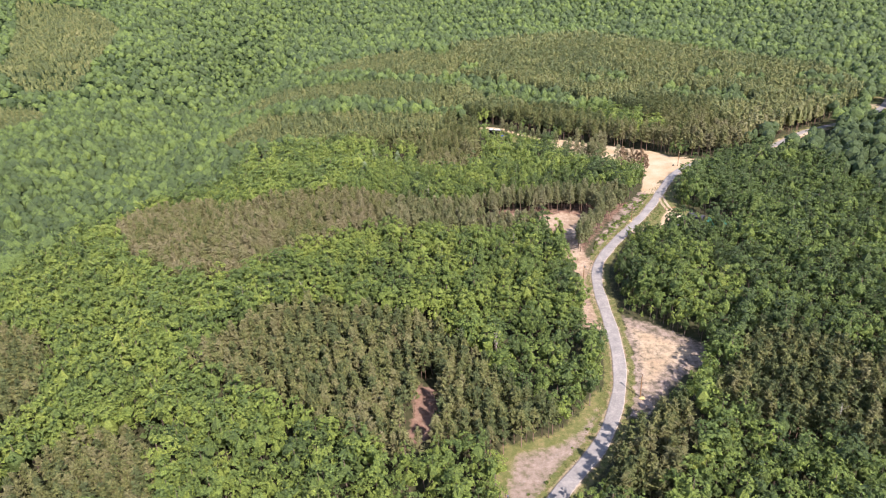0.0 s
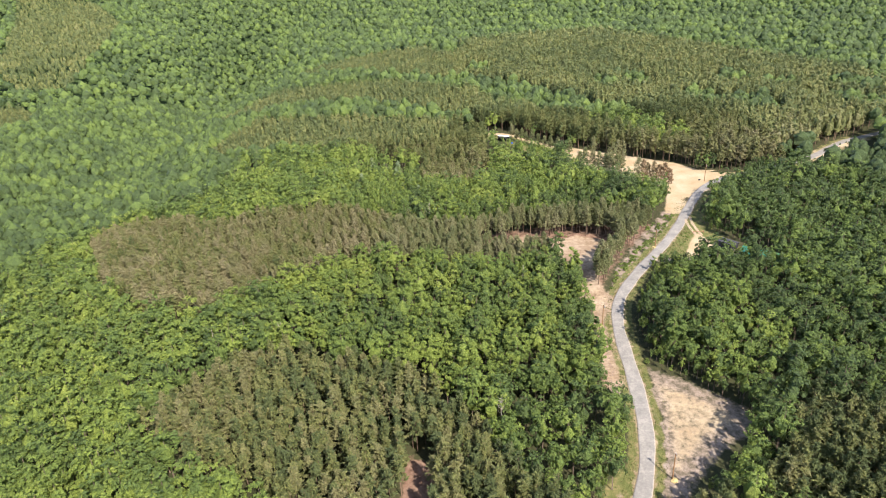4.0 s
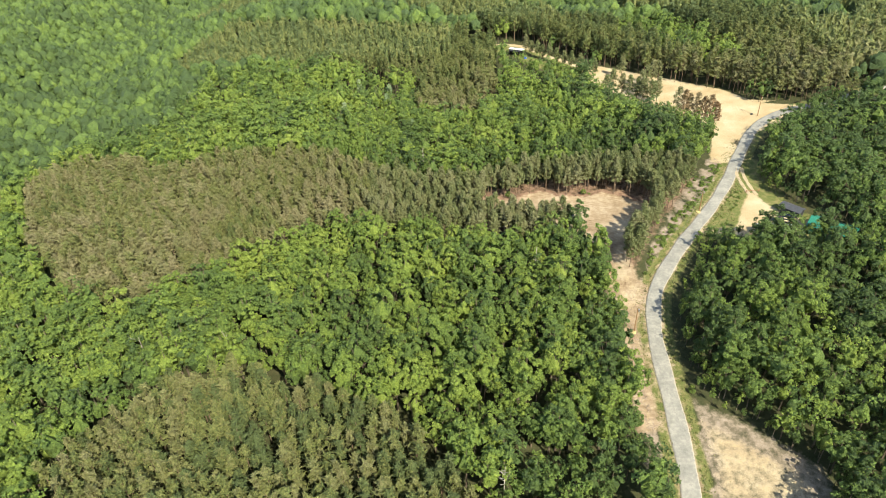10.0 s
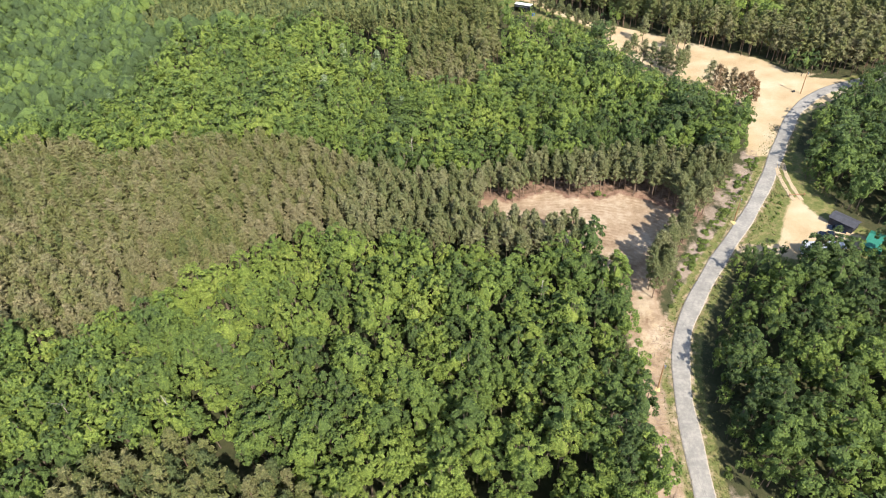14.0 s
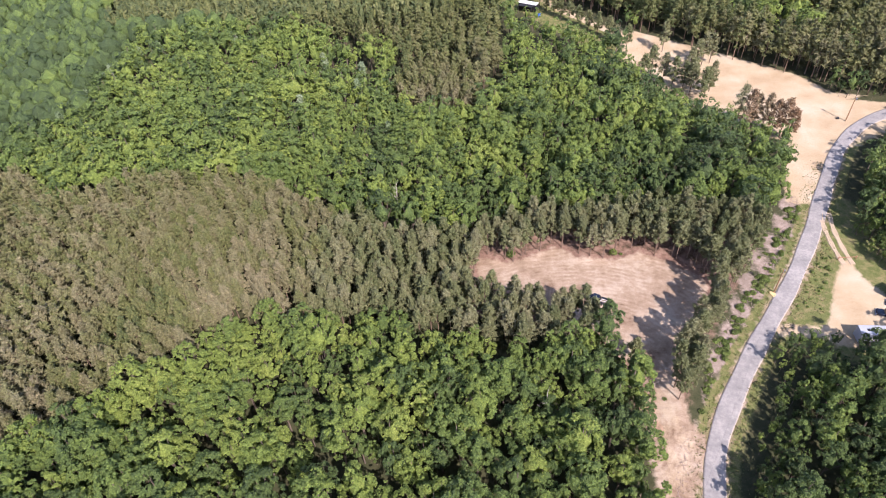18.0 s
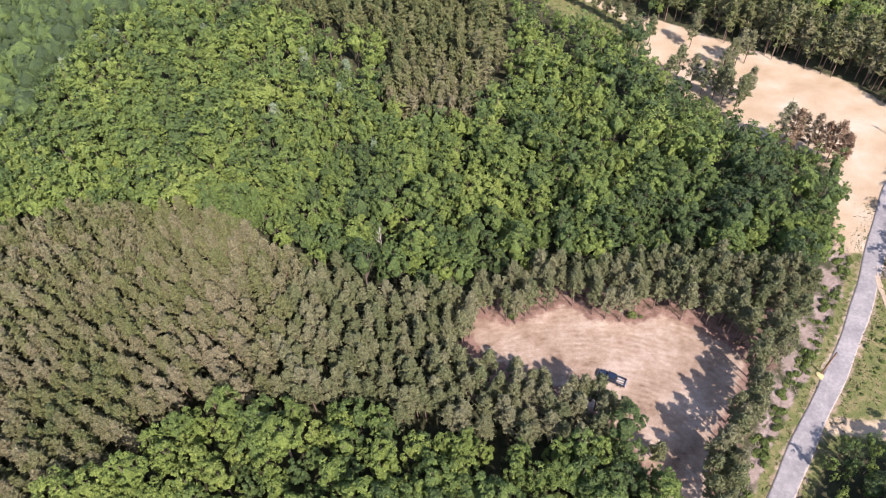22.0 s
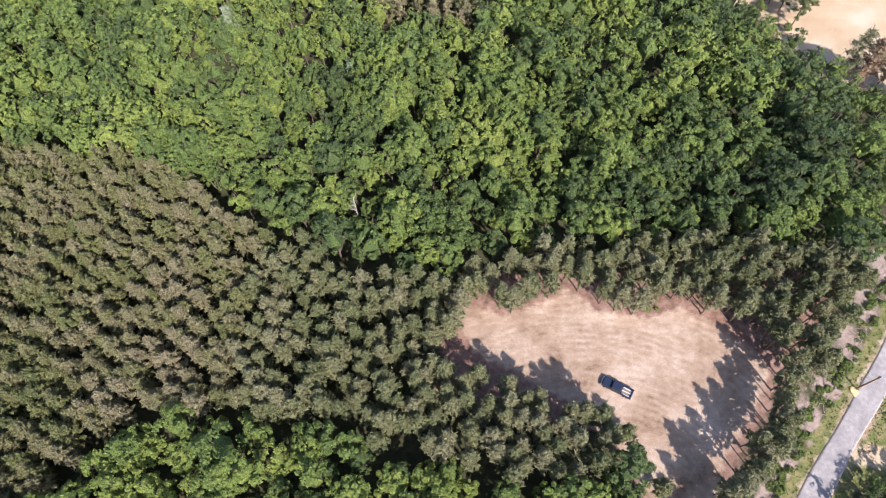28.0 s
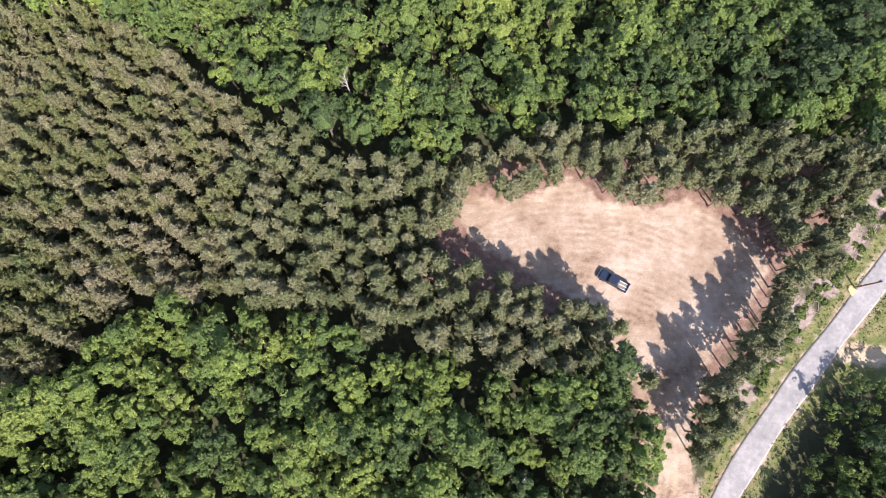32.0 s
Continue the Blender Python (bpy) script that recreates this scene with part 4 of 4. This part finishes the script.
for k, (x, y) in enumerate(((47.3, 129.5), (45.0, 186.2), (74.6, 235.2))):
    heap("straw_heap", x, y, 0.9, 0.6, 0.3, straw, "pale straw heap at the foot of a pole", "straw", k + 1.0)
fresh_soil = plain("fresh_soil", (0.290, 0.195, 0.125), 0.95, vary=0.3, scale=1.5, bump=0.6, bump_scale=4.0, spec=0.15)
heap("soil_heap", 43.2, 208.6, 2.6, 1.5, 0.75, fresh_soil, "low heap of pushed-up orange soil beside the road", "soil heap", 3.0)
heap("soil_heap", 44.9, 204.2, 1.7, 1.1, 0.45, fresh_soil, "low heap of pushed-up orange soil beside the road", "soil heap", 7.0)
heap("debris_heap", 113.4, 298.6, 0.5, 0.4, 0.6, black_plastic, "dark lump of debris beside the pole", "debris", 5.0)


def wire(a, b, sag):
    c = bpy.data.curves.new("power_line", "CURVE")
    c.dimensions, c.bevel_depth, c.bevel_resolution = "3D", 0.009, 1
    s = c.splines.new("POLY")
    s.points.add(24)
    for i, p in enumerate(s.points):
        u = i / 24
        q = a.lerp(b, u)
        p.co = (q.x, q.y, q.z - sag * 4 * u * (1 - u), 1)
    c.materials.append(wire_metal)
    return tagged(new("power_line", c), "thin pale power line strung between poles", "power line", "power lines")


for a, b in zip(tops, tops[1:4]):
    wire(a, b, 0.9)
    wire(a - Vector((0, 0, 0.7)), b - Vector((0, 0, 0.7)), 1.0)


def camper(x, y, turn):
    c = thing("camper_trailer", pose(x, y, float(height(x, y)), 0, 0, turn), "white camper trailer with a dark side, parked on pale sand", "camper")
    part("body", box(-3.6, 3.6, -1.25, 1.25, 0.55, 2.8, 0.15), black_plastic, c)
    part("roof", box(-3.65, 3.65, -1.28, 1.28, 2.78, 2.9, 0.05), white_paint, c)
    part("skirt", box(-3.55, 3.55, -1.22, 1.22, 0.30, 0.58, 0.03), black_plastic, c)
    part("awning", box(-2.6, 2.6, -3.2, -1.28, 2.55, 2.62, 0.02), black_plastic, c, "dark awning")
    for s in (-2.5, 2.5):
        part("awning_post", box(s - 0.04, s + 0.04, -3.16, -3.08, 0, 2.56), chrome, c)
    for a in (-2.9, 0.2, 2.6):
        part("window", box(a, a + 1.1, -1.28, -1.24, 1.5, 2.3, 0.01), glass_dark, c)
    part("door", box(-1.3, -0.55, -1.29, -1.24, 0.65, 2.5, 0.01), black_plastic, c)
    for a in (-0.6, 0.5):
        for s in (-1.15, 1.15):
            part("wheel", cylinder(0.36, 0.24, pose(a, s, 0.36, 90, 0, 0), 16), rubber, c)
    part("hitch", box(3.55, 4.7, -0.08, 0.08, 0.5, 0.62), black_plastic, c)


camper(35.0, 378.6, -28)
heap("blue_tarp", 38.6, 374.0, 0.9, 0.7, 0.7, blue_tarp, "crumpled bright blue tarpaulin beside the camper", "tarpaulin", 2.0)


def gabled(name, x, y, turn, long, wide, wall_tall, rise, roof_mat, wall_mat, label, category):
    b = thing(name, pose(x, y, float(height(x, y)), 0, 0, turn), label, category)
    for s in (-1, 1):
        part("wall", box(-long / 2, long / 2, s * (wide / 2 - 0.06) - 0.06, s * (wide / 2 - 0.06) + 0.06, 0, wall_tall), wall_mat, b)
        end = bmesh.new()
        ring = [(-wide / 2 + 0.12, 0), (wide / 2 - 0.12, 0), (wide / 2 - 0.12, wall_tall), (0, wall_tall + rise - 0.1), (-wide / 2 + 0.12, wall_tall)]
        f = end.faces.new([end.verts.new((s * (long / 2 - 0.06), p, q)) for p, q in ring])
        bmesh.ops.solidify(end, geom=[f], thickness=0.1)
        part("gable", end, wall_mat, b)
        slope = math.degrees(math.atan2(rise, wide / 2))
        half = math.hypot(rise, wide / 2) + 0.35
        roof = bmesh.new()
        box(-long / 2 - 0.3, long / 2 + 0.3, 0, half, 0, 0.05, bm=roof)
        n = int(long / 0.45)
        for k in range(n + 1):
            p = -long / 2 - 0.25 + k * (long + 0.5) / n
            box(p - 0.02, p + 0.02, 0, half, 0.05, 0.085, bm=roof)
        roof.transform(pose(0, 0, wall_tall + rise, -slope, 0, 0 if s > 0 else 180))
        part("roof", roof, roof_mat, b)
    part("door", box(-0.5, 0.5, -wide / 2 - 0.03, -wide / 2 + 0.02, 0, min(2.05, wall_tall - 0.1), 0.01), grey_metal, b)
    return b


gabled("green_roofed_house", 105.2, 221.2, -40, 11, 6, 2.6, 1.3, green_metal, green_metal, "low house with a green metal roof among trees", "house")
gabled("dark_shed", 99.4, 232.4, -50, 5.6, 3.0, 2.0, 0.45, grey_metal, grey_metal, "small shed with a dark weathered metal roof", "shed")


# ---------- the drive ----------
def build_lane():
    """Two sandy wheel ruts from the road to the drive."""
    t = unit(np.gradient(LANE, axis=0))
    n = np.stack([t[:, 1], -t[:, 0]], 1)
    sandy = plain("rut_sand", (0.338, 0.266, 0.180), 0.95, vary=0.2, scale=1.0, bump=0.4, bump_scale=6.0, spec=0.15)
    lane = tagged(new("dirt_lane"), "pair of sandy wheel ruts leading through grass", "lane", kind="structure")
    for side in (-0.95, 0.95):
        bm, rows = bmesh.new(), []
        for k, (p, q) in enumerate(zip(LANE, n)):
            w = 0.42 + 0.08 * math.sin(k * 1.3 + side)
            ring = []
            for u, h in ((-w - 0.12, -0.06), (-w, 0.05), (0, 0.03), (w, 0.05), (w + 0.12, -0.06)):
                v = p + q * (side + u)
                ring.append(bm.verts.new((v[0], v[1], float(height(v[0], v[1])) + h + 0.05)))
            rows.append(ring)
        for r, s in zip(rows, rows[1:]):
            for j in range(4):
                bm.faces.new((r[j], r[j + 1], s[j + 1], s[j]))
        part("wheel_rut", bm, sandy, lane)


build_lane()


def log_bar(x, y, long, turn):
    """A rusty pipe laid across the lane on two short posts."""
    b = thing("lane_barrier", pose(x, y, float(height(x, y)), 0, 0, turn), "rusty pipe barrier closing the sandy lane", "barrier")
    part("pipe", cylinder(0.07, long, pose(0, 0, 0.7, 0, 90, 0), 10), rust, b)
    for s in (-1, 1):
        part("post", cylinder(0.09, 1.2, pose(s * (long / 2 - 0.2), 0, 0.4), 10), rust, b)


rust = plain("rusty_steel", (0.30, 0.15, 0.09), 0.8, 0.2, vary=0.35, scale=5.0)
log_bar(93.4, 244.6, 4.2, 3)


def long_trailer(m):
    """A long travel trailer, hitch along +x."""
    c = thing("travel_trailer", m, "long white travel trailer with a pale roof on sand", "trailer")
    part("body", box(-4.6, 4.6, -1.22, 1.22, 0.55, 2.95, 0.14), trailer_skin, c)
    part("roof", box(-4.55, 4.55, -1.18, 1.18, 2.94, 3.02, 0.04), pale_roof, c, "pale blue-grey roof")
    for a in (-3.0, 0.4, 2.9):
        part("roof_vent", box(a - 0.25, a + 0.25, -0.25, 0.25, 3.0, 3.14, 0.04), black_plastic, c)
    part("skirt", box(-4.5, 4.5, -1.18, 1.18, 0.36, 0.58, 0.03), black_plastic, c)
    for s in (-1, 1):
        for a in (-3.6, -1.2, 1.8):
            part("window", box(a, a + 1.0, s * 1.23 - 0.02, s * 1.23 + 0.02, 1.5, 2.25, 0.01), glass_dark, c)
        for a in (-0.7, 0.35):
            part("wheel", cylinder(0.36, 0.24, pose(a, s * 1.1, 0.36, 90, 0, 0), 16), rubber, c)
    part("hitch", box(4.5, 5.7, -0.07, 0.07, 0.45, 0.57, 0.02), black_plastic, c)


pale_roof = plain("pale_roof", (0.300, 0.315, 0.330), 0.4, vary=0.12, scale=0.8)


# ---------- low growth and clutter ----------
def shrub_stock(tall, wide, n, size):
    d = ball(n * 2)
    d = d[d[:, 2] > -0.3][:n]
    at = d * rng.uniform(0.6, 1.05, (len(d), 1)) * (wide, wide, tall * 0.5) + (0, 0, tall * 0.5)
    leaves = sprays(at, d + (0, 0, 0.6) + rng.normal(size=d.shape) * 0.4, size * rng.uniform(0.7, 1.3, len(d)), 0.3)
    wood = np.concatenate([tube([(0, 0, -0.1), tuple(at[k])], [0.03, 0.01], 3) for k in range(4)])
    return loose_mesh("leaves", leaves, [shrub_leaf]), loose_mesh("stems", wood, [bark])


def spots_in(poly, n, margin=0.0):
    p = np.array(poly, float)
    out = []
    while len(out) < n:
        x, y = rng.uniform(p[:, 0].min(), p[:, 0].max()), rng.uniform(p[:, 1].min(), p[:, 1].max())
        if inside(np.array([x]), np.array([y]), poly)[0] > margin:
            out.append((x, y))
    return out


def build_shrubs():
    stock = [shrub_stock(t, w, n, 0.17) for t, w, n in ((0.7, 0.6, 90), (1.1, 0.7, 120), (0.5, 0.55, 70), (1.9, 0.9, 220), (0.35, 0.4, 50))]
    spots = []
    for x, y in spots_in(BANK, 700):
        s = float(side_of_road(np.array([x]), np.array([y]))[0])
        if -11 < s < -4.0 and y < 262 and y > 206 and (noise.noise((x * 0.25, y * 0.25, 1.0)) > 0.22 or (s > -6.4 and rng.uniform() < 0.7)):
            spots.append((x, y, rng.integers(0, 3)))
    weeds = [(x, y, 4) for x, y in spots_in(DRIVE_GRASS, 26, 0.6)]
    rim = np.array(CLEARING, float)
    for k in range(12):
        i = rng.integers(0, len(rim))
        p = rim[i] + (rim[(i + 1) % len(rim)] - rim[i]) * rng.uniform()
        out = unit(p - rim.mean(0))
        p = p + out * rng.uniform(1.0, 3.0)
        spots.append((p[0], p[1], rng.integers(0, 4)))
    for k in range(40):
        p = ROAD[rng.integers(100, 170)] + rng.normal(size=2) * 1.0 + (5.5, -1.5)
        if inside(p[:1], p[1:], SAND_EAST)[0] < -2.5:
            spots.append((p[0], p[1], rng.integers(1, 4)))
    for poly, n in ((DIRT_WEST, 4),):
        spots += [(x, y, 2) for x, y in spots_in(poly, n)]
    for x, y in spots_in([(60, 340), (68, 330), (76, 322), (80, 304), (92, 296), (88, 288), (72, 305), (60, 325)], 40):
        spots.append((x, y, 3))
    for x, y, k in weeds + spots[:300]:
        s = rng.uniform(0.55, 1.15)
        ob = tagged(new("shrub"), "low bright green shrub on bare ground", "shrub", "shrubs on open ground")
        ob.matrix_world = Matrix.LocRotScale((x, y, float(height(x, y)) + 0.05), Euler((0, 0, rng.uniform(0, 6.28))), (s, s, s))
        for name, me in zip(("leaves", "stems"), stock[k]):
            new(name, me).parent = ob


build_shrubs()


def build_grass():
    """Tufts along both verges."""
    n = 6000
    i = rng.integers(70, 290, n)
    t = unit(ROAD[i + 1] - ROAD[i])
    side = np.where(rng.uniform(size=n) < 0.5, -1, 1)
    off = ROAD_HALF + 0.25 + np.abs(rng.normal(size=n)) * 1.3
    p = ROAD[i] + np.stack([t[:, 1], -t[:, 0]], 1) * (side * off)[:, None] + rng.uniform(-0.6, 0.6, (n, 2))
    extra = np.array(spots_in(DRIVE_GRASS, 300))
    p = np.concatenate([p, extra])
    at = np.concatenate([p, (height(p[:, 0], p[:, 1]) + 0.10)[:, None]], 1)
    face = rng.normal(size=at.shape) * (1, 1, 0.3) + (0, 0, 0.5)
    q = sprays(at, face, rng.uniform(0.08, 0.19, len(at)), 0.2, 1.2)
    grass = leaf_material("verge_grass", [(0.0, (0.105, 0.125, 0.038)), (0.5, (0.165, 0.160, 0.060)), (1.0, (0.250, 0.205, 0.105))], True, 0.25, 0.6)
    me = loose_mesh("grass", q, [grass], None, rng.uniform(0, 1, len(q)))
    tagged(new("grass", me), "short green and straw-coloured verge grass", "grass", kind="stuff")


build_grass()


def build_brush():
    """Cut sticks and tops left on the bank."""
    sticks = []
    for x, y in spots_in(BANK, 1500, 0.3) + spots_in(DIRT_NECK, 60):
        s = float(side_of_road(np.array([x]), np.array([y]))[0])
        if s > -4.5:
            continue
        a, ln = rng.uniform(0, math.pi), rng.uniform(0.5, 2.2)
        d = np.array([math.cos(a), math.sin(a), rng.uniform(-0.05, 0.12)]) * ln / 2
        c = np.array([x, y, float(height(x, y)) + 0.22 + rng.uniform(0, 0.25)])
        sticks.append(tube([c - d, c + d], [rng.uniform(0.02, 0.06), 0.015], 3))
    me = loose_mesh("cut_brush", np.concatenate(sticks), [brush_grey])
    tagged(new("cut_brush", me), "grey cut branches strewn over the roadside bank", "brush", kind="stuff")


build_brush()


def dry_pine(x, y, tall, brown):
    leaves, wood = pine(tall, tall * rng.uniform(0.17, 0.23), 30, 26, 0.21, 0.26, tuft=0.35, loose=0.26)
    ob = tagged(new("dry_pine_tree"), "thin pine with browning needles at the sand's edge" if brown else "thin pine standing alone at the clearing's edge", "tree", "lone pines")
    ob.matrix_world = pose(x, y, float(height(x, y)), 0, 0, rng.uniform(0, 360))
    new("crown", loose_mesh("crown", leaves, [dead_needle if brown else needle_one])).parent = ob
    new("trunk", loose_mesh("trunk", wood, [pine_bark])).parent = ob


for x, y, t, brown in ((85.5, 297, 13.5, False), (87.2, 295.2, 13, True), (89.4, 296, 11, True), (91.4, 294.2, 12, True), (93.2, 292.6, 11, True), (95.2, 291.2, 12, True), (96.6, 289.4, 10, True), (69, 328, 11, False), (66, 325, 10, False),
                       (80, 312, 11, False), (78, 316, 10.5, False), (82, 314.5, 9.5, False), (83, 330, 10.5, False), (86, 333, 11, False), (88.5, 333.5, 10, False), (76, 343, 11, False),
                       (80, 326, 10, False), (84, 317, 10, False), (74, 321, 10.5, False), (79.5, 321, 9, False), (72, 324.5, 10, False), (76.5, 318.5, 9.5, False), (38.5, 227, 7, False), (43, 219.5, 6, False)):
    dry_pine(x, y, t, brown)
for k in range(30, len(TRACK) - 10, 4):
    x, y = TRACK[k] + (rng.uniform(-4.2, -3.0), rng.uniform(-4.4, -3.0))
    dry_pine(x, y, rng.uniform(6.5, 9.5), False)


def snag(x, y, tall):
    wood = [tube([(0, 0, -0.3), (0.1, 0, tall * 0.5), (0.25, 0.1, tall)], [0.16, 0.11, 0.03], 6)]
    for k in range(9):
        z, a = tall * rng.uniform(0.45, 0.95), rng.uniform(0, 6.28)
        r = rng.uniform(0.6, 1.7)
        wood.append(tube([(0.1, 0, z), (math.cos(a) * r * 0.6, math.sin(a) * r * 0.6, z + r * 0.5), (math.cos(a) * r, math.sin(a) * r, z + r * 1.1)], [0.05, 0.03, 0.01], 4))
    ob = tagged(new("dead_tree", loose_mesh("dead_tree", np.concatenate(wood), [pale_wood])), "bleached bare dead tree among green crowns", "dead tree", "dead trees")
    ob.matrix_world = pose(x, y, float(height(x, y)))


for x, y, t in ((12.5, 143, 12.5), (-63, 178, 12.5), (-50, 183, 12), (-44, 178, 12), (24.5, 205, 11.5), (82, 108, 12), (-5, 262, 11.5), (99, 112, 12)):
    snag(x, y, t)


def pale_tree(x, y, tall):
    leaves, wood = pine(tall, tall * 0.16, 40, 12, 0.30, 0.15)
    ob = tagged(new("pale_tree"), "pale silvery-green pointed tree among darker crowns", "tree", "pale trees")
    ob.matrix_world = pose(x, y, float(height(x, y)), 0, 0, rng.uniform(0, 360))
    new("crown", loose_mesh("crown", leaves, [pale_leaf])).parent = ob
    new("trunk", loose_mesh("trunk", wood, [bark])).parent = ob


pale_leaf = leaf_material("pale_leaves", [(0.0, (0.187, 0.255, 0.136)), (1.0, (0.306, 0.357, 0.221))], False)
for x, y, t in PALE:
    pale_tree(x, y, t)


def parked_car(m):
    """A small car, nose along +x."""
    car = thing("parked_car", m, "small dark car parked at the edge of the sandy drive", "car")
    part("body", box(-2.1, 2.1, -0.88, 0.88, 0.35, 0.92, 0.12, (0.08, 0.05)), dark_paint, car)
    part("cabin", box(-1.55, 0.95, -0.78, 0.78, 0.9, 1.45, 0.10, (0.38, 0.14)), dark_paint, car)
    shield = box(0, 0.03, -0.62, 0.62, 0.0, 0.56, 0.01)
    shield.transform(pose(0.93, 0, 0.93, 0, -34, 0))
    part("windshield", shield, glass_dark, car)
    rear = box(-0.03, 0, -0.60, 0.60, 0.0, 0.56, 0.01)
    rear.transform(pose(-1.53, 0, 0.93, 0, 34, 0))
    part("rear_window", rear, glass_dark, car)
    for s in (-1, 1):
        w = box(-1.1, 0.5, -0.012, 0.012, 0, 0.38, 0.01, (0.16, 0))
        w.transform(pose(0, s * 0.755, 0.98, s * 14, 0, 0))
        part("side_window", w, glass_dark, car)
        part("headlight", box(2.02, 2.12, s * 0.62 - 0.16, s * 0.62 + 0.16, 0.62, 0.78, 0.03), headlamp, car)
        part("tail_light", box(-2.12, -2.02, s * 0.66 - 0.13, s * 0.66 + 0.13, 0.62, 0.80, 0.03), lamp_red, car)
        for x in (-1.3, 1.32):
            wheel = part("wheel", cylinder(0.32, 0.22, pose(x, s * 0.78, 0.32, 90, 0, 0), 18), rubber, car)
            part("rim", cylinder(0.20, 0.24, pose(x, s * 0.78, 0.32, 90, 0, 0), 12), chrome, wheel)


parked_car(pose(97.6, 231.2, 0.0, 0, 0, 150))
pickup_truck(pose(95.2, 228.9, 0.0, 0, 0, 160) @ Matrix.Scale(0.9, 4), "dark pickup truck parked on the sandy drive")
long_trailer(pose(90.7, 223.1, 0.0, 0, 0, -3))
